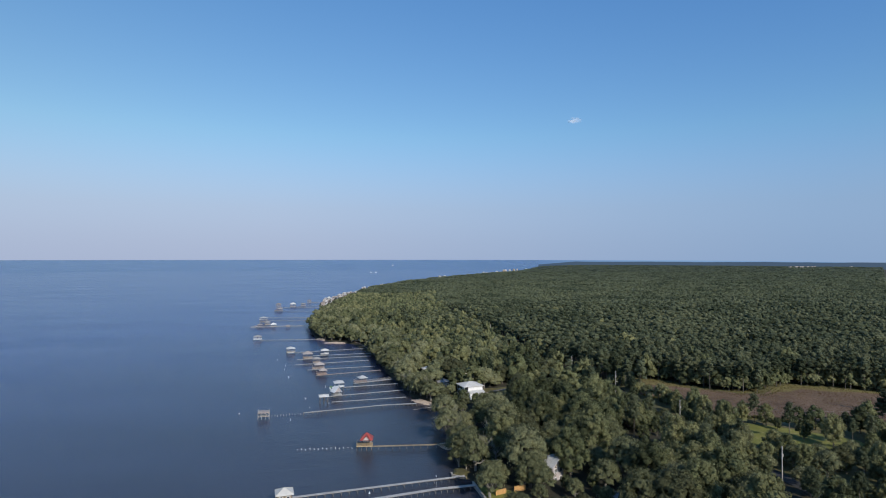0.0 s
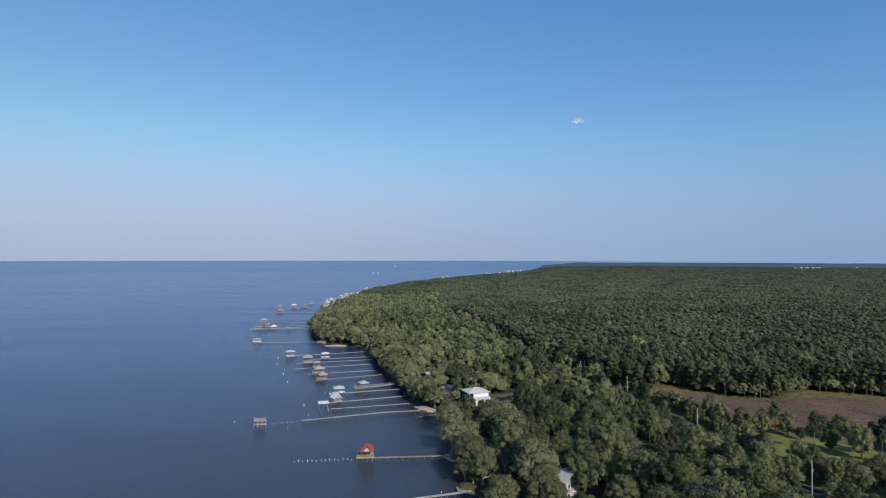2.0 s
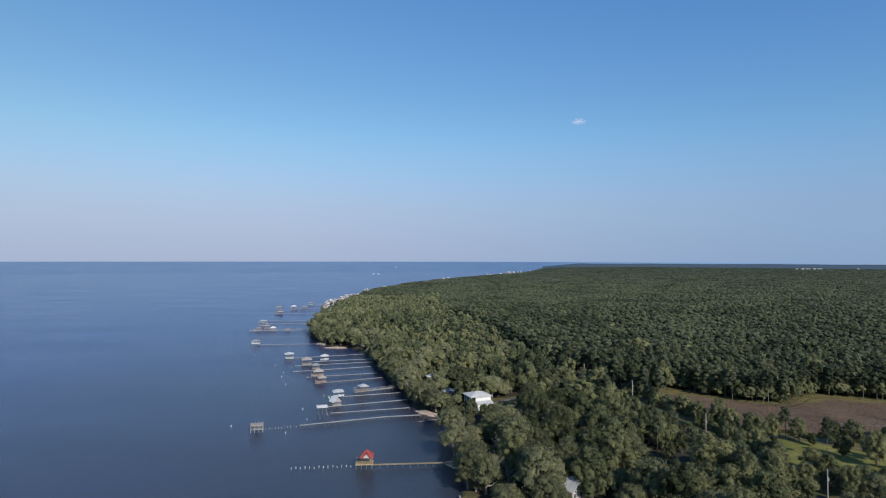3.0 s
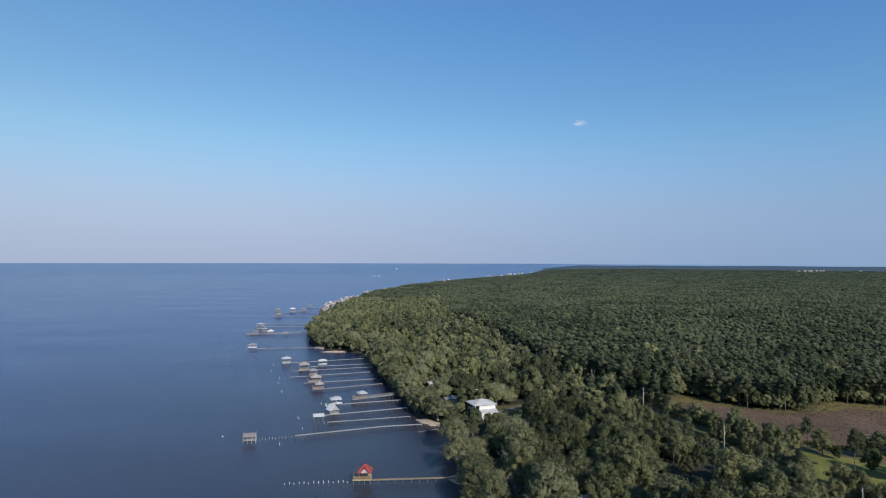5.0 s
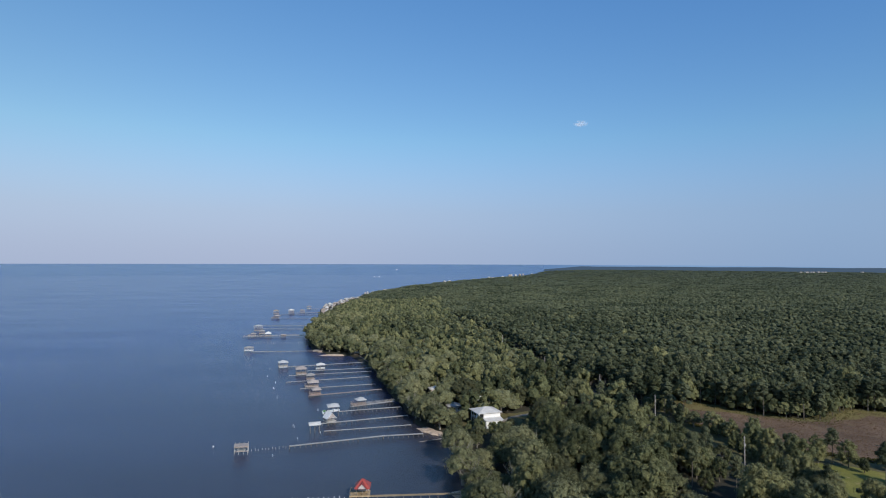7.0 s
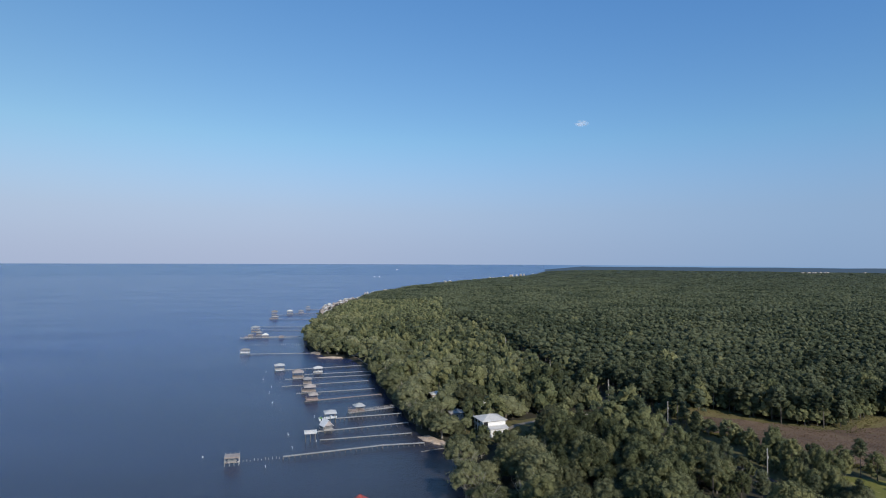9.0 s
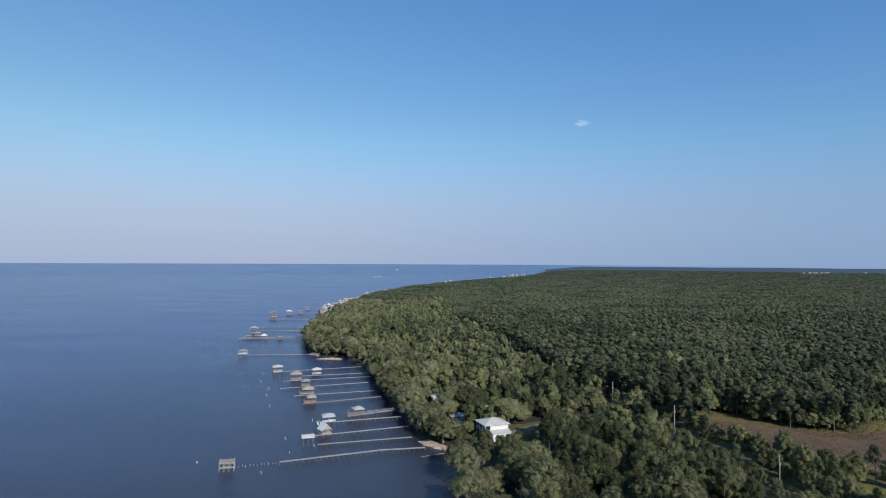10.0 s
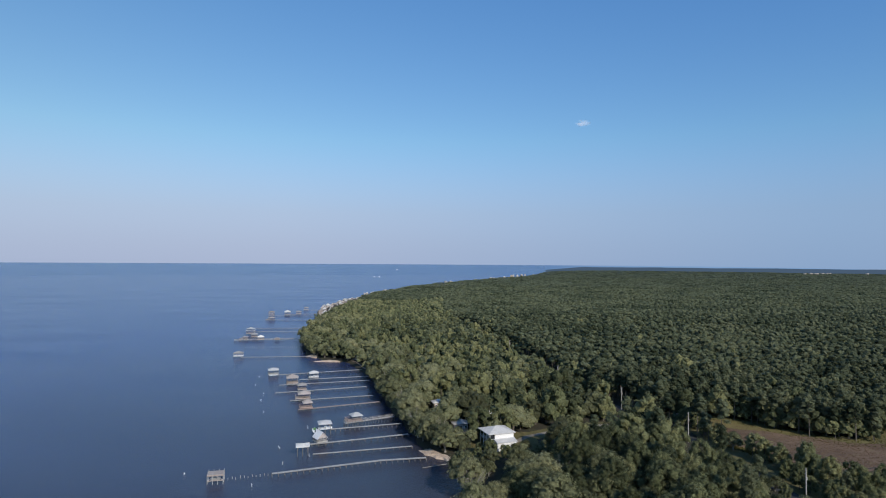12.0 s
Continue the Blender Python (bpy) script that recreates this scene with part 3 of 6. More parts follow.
def open_ground(x, y):
    free = inside(MARSH_EDGE, x, y) | inside(LAWN_EDGE, x, y) | (near_line(ROAD, x, y) < np.where(y > 380, 2.4, 2.7)) | (near_line(DRIVE, x, y) < 4.6)
    for k, (px, py) in enumerate(POLES):
        free |= near_line([(px, py), (px - (14.0 if k == 0 else 5.0), py - (25.0 if k == 0 else 15.0 + 7.0 * (k in (1, 2))))], x, y) < (4.2, 3.2, 6.0, 3.6, 4.6, 5.0)[k]
    for cx, cy, r in CLEAR:
        free |= np.hypot(x - cx, y - cy) < r
    return free


def past_road(x, y):
    return x - np.interp(y, [p[1] for p in ROAD], [p[0] for p in ROAD])


def growth(x, y):
    """How tall the trees stand: lower along the road, the water's edge and the lawn, and before the houses."""
    past, f = past_road(x, y), np.ones(np.shape(x))
    f = np.where((past > -20) & (past < 6) & (y < 620), np.where(y < 380, 0.66, 0.85), f)
    f = np.where((past >= 4) & (y < 312) & (x < 190), 0.62, f)
    f = np.where((past >= 2) & (y > 196) & (y < 207) & (x < 170), 0.50, f)
    f = np.where((x > 132) & (y < 197), 0.74, f)
    f = np.where((x - shore(y) < 10) & (y < 520), 0.86, f)
    f = np.where((x > 2) & (x < 42) & (y > 268) & (y < 304), 0.62, f)
    f = np.where((near_line([(px, py - 11) for px, py in DRIVE], x, y) < 12) & (y > 296), 0.4, f)
    for cx, cy in ((18, 343), (5, 332), (-4, 366), (-14, 401)):
        f = np.where(near_line([(cx, cy), (cx * 0.95, cy - 16)], x, y) < 5.0, 0.54, f)
    f = np.where((x > 8) & (x < 32) & (y > 284) & (y < 304), 0.45, f)
    f = np.where((x - shore(y) < 15) & (y > 196) & (y < 262), 0.62, f)
    f = np.where((x > 26) & (x < 54) & (y > 150) & (y < 194), 0.42, f)
    for (px, py), reach in zip(POLES, (34.0, 14.0, 34.0, 24.0, 24.0, 26.0)):   # kept low in front of the poles
        f = np.where(near_line([(px, py), (px - px / py * reach, py - reach)], x, y) < 5.0, np.minimum(f, 0.32), f)
    f = np.where((x - shore(y) < 160) & (y > 640), 0.76, f)
    return f


def pine_land(x, y):
    """Where the close, even pine forest stands."""
    return (past_road(x, y) > 4) & ~((y < 316) & (x < 190))


def scatter(rng, y0, y1, cell, right, margin, close=0.0):
    """Jittered places on the wooded land between two lines across it; close: the pines' own spacing."""
    if close:
        a, b = scatter(rng, y0, y1, cell, right, margin), scatter(rng, y0, y1, close, right, margin)
        i, j = ~pine_land(*a), pine_land(*b)
        return np.concatenate([a[0][i], b[0][j]]), np.concatenate([a[1][i], b[1][j]])
    ys, xs = np.arange(y0, y1, cell), np.arange(-260, right, cell)
    X, Y = np.meshgrid(xs, ys)
    X[1::2] += cell / 2
    X, Y = X + rng.uniform(-0.46, 0.46, X.shape) * cell, Y + rng.uniform(-0.46, 0.46, X.shape) * cell
    X, Y = X.ravel(), Y.ravel()
    keep = (X > shore(Y) + margin + np.interp(Y, [770, 873, 960, 1095, 1330, 1560, 3300, 3301], [0, 14, 34, 42, 32, 22, 20, 0])) & (X < 0.768 * Y + 12) & ~open_ground(X, Y)
    thin = (past_road(X, Y) > 4) & (Y > 206) & (Y < 316) & (X < 172)
    keep &= ~thin | (rng.random(len(X)) < 0.62)
    keep &= (rng.random(len(X)) > np.where(Y < 340, 0.17, 0.09)) | (Y > 760)
    return X[keep], Y[keep]


def kinds_for(rng, x, y):
    """Oaks by the water, mixed woods behind, pines past the road."""
    inland = x - shore(y)
    past = x - np.interp(y, [p[1] for p in ROAD], [p[0] for p in ROAD])
    r = rng.random(len(x))
    pine = np.where(past > 4, np.where((y < 312) & (x < 190), 0.25, 0.9), np.clip((inland - 35) / 260, 0.03, 0.30))
    oak = np.clip(1.05 - inland / 75, 0.10, 0.9) * (past < 4)
    return np.where(r < pine, 2, np.where(r < pine + oak * (1 - pine), 0, 1))


KIND = ("oak", "broad", "pine")
rng = np.random.default_rng(5)
X, Y = scatter(rng, 118, 420, 7.2, 380, 0.6, 5.0)
K = kinds_for(rng, X, Y)
order = np.argsort(np.hypot(X - 45, (Y - 120) * 1.0))
near = np.zeros(len(X), bool)
near[order[:300]] = True
TREE_WORDS = {"oak": ("live_oak_tree", "spreading olive-green live oak with pale bare limbs"), "broad": ("broadleaf_tree", "tall rounded dark green broadleaf tree"),
              "pine": ("pine_tree", "tall pine with a bare trunk and ragged crown")}
firsts = {}


def plant(kind, v, x, y, size, turn, label=""):
    """One tree of its own."""
    m = Matrix.Translation((x, y, 1.15)) @ Matrix.Rotation(turn, 4, "Z")
    name, words = TREE_WORDS[kind]
    if (kind, v) not in firsts:
        t = thing(name, Matrix(), label or words, "tree", "trees of the shore woods")
        for piece, me in zip(("crown", "trunk"), NEAR[kind][v]):
            new(piece, me).parent = t
        firsts[kind, v] = t
    else:
        t = copy_thing(firsts[kind, v], m)
        if label:
            tagged(t, label)
    t.matrix_world = m @ Matrix.Diagonal((size, size, size * (0.92 + 0.16 * ((x * 7.3) % 1)), 1))
    return t


for x, y, k in zip(X[near], Y[near], K[near]):
    plant(KIND[k], int(rng.integers(6)), x, y, (0.55 + 0.75 * rng.random() ** 1.15) * float(growth(x, y)), rng.uniform(0, 6.28))


# trees that stand by themselves round the lawn and along the marsh: kind, place, height
LONE = [("broad", 107.5, 312.0, 7.5), ("oak", 112.5, 309.0, 7.0), ("broad", 111.0, 318.0, 8.0), ("broad", 115.5, 315.0, 6.5), ("broad", 109.5, 327.0, 8.0), ("oak", 114.0, 324.0, 6.0), ("broad", 110.0, 336.0, 7.0), ("oak", 118.5, 230.0, 9.5), ("broad", 119.5, 240.0, 10.5), ("broad", 115.7, 219.6, 9.0), ("broad", 104.0, 340.0, 6.5), ("broad", 108.4, 184.0, 5.0), ("broad", 112.0, 199.5, 6.0), ("oak", 106.5, 195.0, 6.0), ("broad", 109.0, 206.0, 6.5), ("oak", 119.0, 189.0, 6.0), ("broad", 122.0, 195.0, 6.5), ("oak", 117.0, 205.0, 5.5),
        ("broad", 129.1, 222.6, 9.5), ("pine", 142.6, 234.7, 13.5), ("broad", 150.3, 237.5, 8.5), ("broad", 155.5, 227.4, 12.5), ("pine", 163.0, 227.3, 11.5), ("pine", 168.2, 224.5, 11.5),
        ("pine", 146.4, 270.2, 5.6), ("broad", 145.6, 256.4, 9.2), ("broad", 130.4, 263.0, 9.2), ("broad", 120.4, 300.0, 5.8), ("broad", 118.4, 286.0, 8.6), ("broad", 122.6, 279.0, 8.4),
        ("oak", 119.8, 227.7, 8.4), ("broad", 125.0, 251.0, 12.6), ("broad", 147.4, 250.9, 5.8), ("broad", 133.5, 267.5, 6.5), ("broad", 126.5, 272.5, 7.0), ("broad", 176.0, 233.0, 10.0), ("broad", 181.0, 240.0, 9.0), ("oak", 137.0, 208.0, 8.0), ("broad", 124.0, 215.0, 7.0), ("broad", 117.0, 222.0, 8.0), ("broad", 117.5, 233.0, 8.5),
        ("broad", 116.0, 243.0, 9.0), ("oak", 121.0, 239.0, 7.5), ("broad", 121.5, 246.5, 8.0), ("broad", 116.0, 255.0, 8.5), ("broad", 121.0, 259.0, 7.5), ("broad", 113.5, 268.0, 8.0), ("broad", 115.0, 277.0, 7.0),
        ("oak", 127.0, 206.5, 8.0), ("broad", 133.5, 204.5, 8.5), ("oak", 141.5, 202.5, 9.0), ("broad", 149.5, 202.5, 9.0), ("oak", 157.5, 205.5, 8.5), ("broad", 126.0, 199.5, 9.0),
        ("oak", 132.5, 197.0, 9.0), ("broad", 167.5, 207.5, 9.0), ("broad", 172.5, 215.0, 9.0), ("broad", 176.5, 223.0, 9.5), ("broad", 163.0, 217.0, 7.5), ("oak", 153.0, 214.0, 6.5), ("broad", 11.5, 303.0, 4.4), ("oak", 16.0, 301.5, 3.6), ("broad", 20.5, 301.5, 3.6), ("broad", 25.5, 303.5, 3.8), ("oak", 30.0, 306.5, 4.4), ("broad", 103.0, 243.0, 4.6), ("broad", 99.5, 236.0, 6.0), ("oak", 96.5, 229.0, 7.0), ("broad", 104.0, 230.0, 7.5), ("broad", 109.5, 240.0, 6.5), ("oak", 101.0, 222.0, 7.5), ("broad", 107.0, 220.0, 7.0), ("broad", 103.5, 212.0, 7.0), ("broad", 88.0, 262.0, 8.0), ("oak", 94.0, 258.0, 7.5), ("broad", 99.0, 264.0, 6.5), ("broad", 91.0, 252.0, 8.0),
        ("oak", 84.0, 254.0, 9.0), ("broad", 96.0, 272.0, 6.5), ("broad", 101.0, 276.0, 5.5), ("broad", 87.0, 270.0, 8.0), ("oak", 105.0, 267.0, 5.5), ("broad", 86.0, 246.0, 9.0), ("broad", 97.0, 250.0, 6.0)]
SHORE_OAKS = [(-135.0, 655.0, 9.0), (-133.0, 638.0, 9.5), (-125.0, 611.0, 9.0), (-116.0, 583.0, 9.5), (-110.0, 563.0, 10.0), (-105.0, 551.0, 9.0), (-99.0, 541.0, 8.0), (-86.0, 533.0, 10.0), (-79.0, 532.0, 9.5), (-72.0, 529.0, 9.0), (-91.0, 527.0, 5.5), (-83.0, 526.0, 5.0), (-75.0, 524.0, 5.0), (-101.0, 537.0, 5.5), (-58.0, 503.0, 6.5), (-52.0, 488.0, 7.0),
              (31.0, 189.5, 11.0), (34.0, 185.5, 8.5), (5.8, 241.0, 12.5), (10.5, 228.0, 9.0), (9.2, 221.5, 9.0), (11.5, 211.5, 11.5), (14.5, 205.0, 10.0), (5.2, 262.0, 11.0), (4.6, 276.0, 10.5), (-1.5, 305.5, 9.5), (-7.0, 317.0, 10.0), (-11.5, 325.0, 10.5), (-66.0, 524.0, 9.5), (-84.0, 527.0, 8.5), (-92.0, 533.0, 9.5), (-76.0, 528.0, 9.0)]
TALL = {"oak": 12.0, "broad": 14.0, "pine": 17.5}
for kind, x, y, h in LONE:
    plant(kind, int(rng.integers(6)), x, y, h / TALL[kind], rng.uniform(0, 6.28), "lone " + ("pine" if kind == "pine" else "green tree") + " casting shade beside the lawn")

ragged = np.random.default_rng(19)
for y in np.arange(318.0, 462.0, 6.4):   # low oaks right at the water's edge
    SHORE_OAKS.append((float(shore(y)) + ragged.uniform(1.0, 3.2), float(y) + ragged.uniform(-1.5, 1.5), ragged.uniform(5.5, 9.0)))
for x, y, h in SHORE_OAKS:
    plant("oak", int(rng.integers(6)), x, y, h / TALL["oak"], rng.uniform(0, 6.28), "gnarled live oak leaning out over the water")


def woods(name, X, Y, K, protos, rng, scale, label, low=1.1, slim=1.0):
    """Many trees as one stretch of woodland."""
    vs, fs, ms, ts, at = [], [], [], [], 0
    for x, y, k in zip(X, Y, K):
        v, f, m = protos[KIND[k]][int(rng.integers(8))]
        a, s, sz = rng.uniform(0, 6.28), rng.uniform(*scale) * float(growth(x, y)), rng.uniform(0.88, 1.12)
        if k == 2:   # pines stand at much the same height
            s, sz = 0.35 * s + 0.60 * float(growth(x, y)), rng.uniform(0.94, 1.04)
        else:
            s, sz = s * slim, sz / slim ** 0.45
        c, d = math.cos(a) * s, math.sin(a) * s
        p = np.empty_like(v)
        p[:, 0], p[:, 1], p[:, 2] = v[:, 0] * c - v[:, 1] * d + x, v[:, 0] * d + v[:, 1] * c + y, v[:, 2] * s * sz + low
        vs.append(p)
        fs.append(f + at)
        ms.append(np.where(m == 1, 3, k))
        ts.append(np.full(len(v), rng.random()))
        at += len(v)
    me = mesh_from(name, np.concatenate(vs), np.concatenate(fs), [OAK, BROAD, PINE, BARK], np.concatenate(ms), np.concatenate(ts))
    return tagged(new(name, me), label, "woods", kind="stuff")


woods("shore_woods", X[~near], Y[~near], K[~near], MIDDLE, rng, (0.56, 1.28), "dense mixed oak and pine woods behind the bay shore")
# low growth in front of the pines, along the marsh and behind the drive
U = np.stack([rng.uniform(108, 300, 6000), rng.uniform(290, 400, 6000)], 1)
rim_of = near_line(MARSH_EDGE[:13], U[:, 0], U[:, 1])
U = U[~inside(MARSH_EDGE, U[:, 0], U[:, 1]) & (rim_of > 2) & (rim_of < 11) & (U[:, 1] > 0.1 * U[:, 0] + 290) & (U[:, 0] < 0.768 * U[:, 1] + 12)][:260]
D = np.stack([rng.uniform(24, 96, 900), rng.uniform(318, 372, 900)], 1)
off = near_line(DRIVE, D[:, 0], D[:, 1])
D = D[(off > 8) & (off < 15) & (D[:, 1] > np.interp(D[:, 0], [p[0] for p in DRIVE], [p[1] for p in DRIVE])) & (np.hypot(D[:, 0] - 18, D[:, 1] - 343) > 8)][:40]
L = np.concatenate([U, D])
woods("understorey", L[:, 0], L[:, 1], rng.choice([1, 1, 0], len(L)), BEHIND, rng, (0.30, 0.74), "low broadleaf growth before the taller trees")
X, Y = scatter(rng, 420, 760, 5.7, 660, 0.8, 4.5)
woods("inland_woods", X, Y, kinds_for(rng, X, Y), BEHIND, rng, (0.6, 1.22), "mixed oak and pine woods running inland from the point", slim=0.76)
X, Y = scatter(rng, 760, 1080, 5.2, 900, 2.0)
strip_land = ~pine_land(X, Y)
X, Y = X[strip_land], Y[strip_land]
woods("point_woods", X, Y, kinds_for(rng, X, Y), FAR, rng, (0.80, 1.06), "mixed oak woods along the far side of the point", slim=0.74)


def stand_height(x, y):
    """Stands of different age: broad patches of taller and lower pines."""
    return (np.sin(x * 0.021 + 1.3 * np.sin(y * 0.013)) * np.sin(y * 0.031 + 0.8 * np.sin(x * 0.017)) + 0.5 * np.sin(x * 0.061 + y * 0.047))


def far_canopy(name, y0, y1, cell, wide, label, pines_only=False, relief=1.0):
    """Treetops so far off that each shows as a mere tuft."""
    X, Y = scatter(rng, y0, y1, cell, 4300, 4.0)
    if pines_only:
        keep = pine_land(X, Y)
        X, Y = X[keep], Y[keep]
    n = len(X)
    r = np.stack([rng.uniform(0.42, 0.62, n) * wide, rng.uniform(0.42, 0.62, n) * wide, rng.uniform(2.4, 3.8, n) * relief], 1)
    rise = 9.0 * np.clip((Y - 2600) / 2000, 0, 1) ** 1.3   # the land climbs gently far inland
    c = np.stack([X, Y, (13.0 - rng.uniform(0.2, 3.4, n) * relief + 1.3 * stand_height(X, Y)) * np.where((X - shore(Y) < 160) & (Y < 1500), 0.84, 1.0) + rise], 1)
    a = rng.uniform(0, 6.28, (n, 1))
    s = DOME_V[None] * rng.uniform(0.7, 1.25, (n, 8, 1))
    s = np.stack([s[..., 0] * np.cos(a) - s[..., 1] * np.sin(a), s[..., 0] * np.sin(a) + s[..., 1] * np.cos(a), s[..., 2]], -1)
    v = c[:, None, :] + s * r[:, None, :]
    f = (DOME_F[None] + 8 * np.arange(n)[:, None, None]).reshape(-1, 3)
    me = mesh_from(name, v.reshape(-1, 3), f, [PINE], None, np.repeat(rng.random(n), 8))
    return tagged(new(name, me), label, "woods", kind="stuff")


far_canopy("pine_woods", 760, 1080, 4.3, 5.3, "wide dark green pine forest stretching inland", True, 0.85)
far_canopy("outer_woods", 1080, 1600, 5.0, 6.6, "even dark green pine canopy past the point", relief=0.7)
far_canopy("far_woods", 1600, 2500, 7.6, 10.0, "far green pine forest canopy", relief=0.45)
far_canopy("distant_woods", 2500, 4800, 14.5, 20.0, "hazy distant forest canopy near the horizon", relief=0.4)


def tufts(name, places, size, height, material, label, rng):
    """Low growth: a few blades or twigs at each place, as one stretch."""
    n = len(places)
    p = np.repeat(places, 3, 0) + np.concatenate([rng.uniform(-size, size, (3 * n, 2)), np.zeros((3 * n, 1))], 1)
    a = rng.uniform(0, 6.28, 3 * n)
    s, h = rng.uniform(0.5, 1.2, 3 * n) * size, rng.uniform(0.5, 1.2, 3 * n) * height
    u = np.stack([np.cos(a) * s, np.sin(a) * s, np.zeros(3 * n)], 1)
    top = np.stack([rng.normal(0, 0.3, 3 * n) * h, rng.normal(0, 0.3, 3 * n) * h, h], 1)
    v = np.stack([p - u, p + u, p + top], 1).reshape(-1, 3)
    me = mesh_from(name, v, np.arange(9 * n).reshape(-1, 3), [material], None, np.repeat(rng.random(3 * n), 3))
    return tagged(new(name, me), label, "grass", kind="stuff")


rng = np.random.default_rng(41)
P = np.stack([rng.uniform(108, 300, 42000), rng.uniform(225, 375, 42000), np.full(42000, 1.2)], 1)
P = P[inside(MARSH_EDGE, P[:, 0], P[:, 1]) & (P[:, 0] < 0.8 * P[:, 1] + 10)]
edge = near_line(MARSH_EDGE + MARSH_EDGE[:1], P[:, 0], P[:, 1])
DITCHES = [[(174.5, 282.0), (176.6, 281.0), (177.4, 278.2), (176.6, 274.5), (176.1, 270.9)], [(203.6, 292.5), (203.0, 289.5), (205.5, 289.1), (207.0, 286.9), (205.6, 284.0), (205.1, 281.6)],
           [(216.6, 292.3), (218.6, 290.6), (218.9, 287.8)], [(160.0, 284.0), (164.0, 283.2), (167.0, 285.0)], [(148.0, 289.0), (151.0, 288.0), (154.5, 289.2)]]
TRAIL = [(178.5, 283.5), (184.0, 280.6), (190.7, 279.0), (197.0, 279.8), (202.0, 278.5), (215.0, 275.5)]
wet = np.min([near_line(d, P[:, 0], P[:, 1]) for d in DITCHES], axis=0)
tufts("marsh_grass", P[(edge > 3) & (wet > 1.2)], 0.30, 0.20, GRASS, "low dry brown marsh grass in drifts", rng)
rim = P[((edge <= 2.0) & (P[:, 1] < 315)) | ((edge < 3.2) & (P[:, 1] < 315) & (np.sin(P[:, 0] * 0.21) + np.sin(P[:, 1] * 0.17) > 0.4))]
tufts("reed_edge", np.repeat(rim, 4, 0) + np.concatenate([rng.normal(0, 0.9, (4 * len(rim), 2)), np.zeros((4 * len(rim), 1))], 1), 0.5, 0.5, REED, "yellow-green reeds along the marsh edge", rng)
Q = np.stack([rng.uniform(108, 300, 30000), rng.uniform(290, 380, 30000), np.full(30000, 1.22)], 1)
rim_of = near_line(MARSH_EDGE[:13], Q[:, 0], Q[:, 1])
Q = Q[(rim_of < np.where(inside(MARSH_EDGE, Q[:, 0], Q[:, 1]), 5, 11)) & (Q[:, 1] > 0.1 * Q[:, 0] + 288) & (Q[:, 0] < 0.768 * Q[:, 1] + 12)][:2600]
tufts("meadow_grass", Q, 0.30, 0.26, REED, "uneven yellow-green grass below the pines", rng)
# flat strips: mud with the shade inside the ditches put into its colour
SHADED_MUD = surface("shaded_creek_mud", (0.020, 0.015, 0.011), (0.040, 0.029, 0.020), 0.9, 0.3, 3.0, 0.02)
for k, d in enumerate(DITCHES):
    strip("ditch", d, 1.3 if k < 2 else 0.8, 1.27, SHADED_MUD, "short muddy ditch strip with its shade in the colour", "ditch")
strip("marsh_trail", TRAIL, 0.9, 1.275, TRACK, "faint pale trail through marsh grass", "trail")

# low bushes under the edge of the pines and beside the road
B = np.stack([rng.uniform(100, 300, 9000), rng.uniform(205, 400, 9000)], 1)
d = near_line(MARSH_EDGE + MARSH_EDGE[:1], B[:, 0], B[:, 1])
B = B[~inside(MARSH_EDGE, B[:, 0], B[:, 1]) & ~inside(LAWN_EDGE, B[:, 0], B[:, 1]) & (d < np.where(B[:, 1] > 0.1 * B[:, 0] + 290, 0, 5)) & (near_line(ROAD, B[:, 0], B[:, 1]) > 4) & (B[:, 0] < 0.8 * B[:, 1] + 10)][:70]
bush = []
for x, y in B:
    r = rng.uniform(0.6, 1.5) * (1.5 if y > 0.1 * x + 290 else 1.0)
    bush.append(((x, y, 1.1 + r * 0.6), (r * 1.2, r * 1.2, r)))
v, f, _ = join(leaf_clumps(rng, bush, 16, 0.5, 0.7))
tagged(new("bushes", mesh_from("bushes", v, f, [BROAD], None, np.repeat(rng.random(len(v) // 4 + 1), 4)[:len(v)])), "low green bushes at the foot of the pines", "bush", kind="stuff")


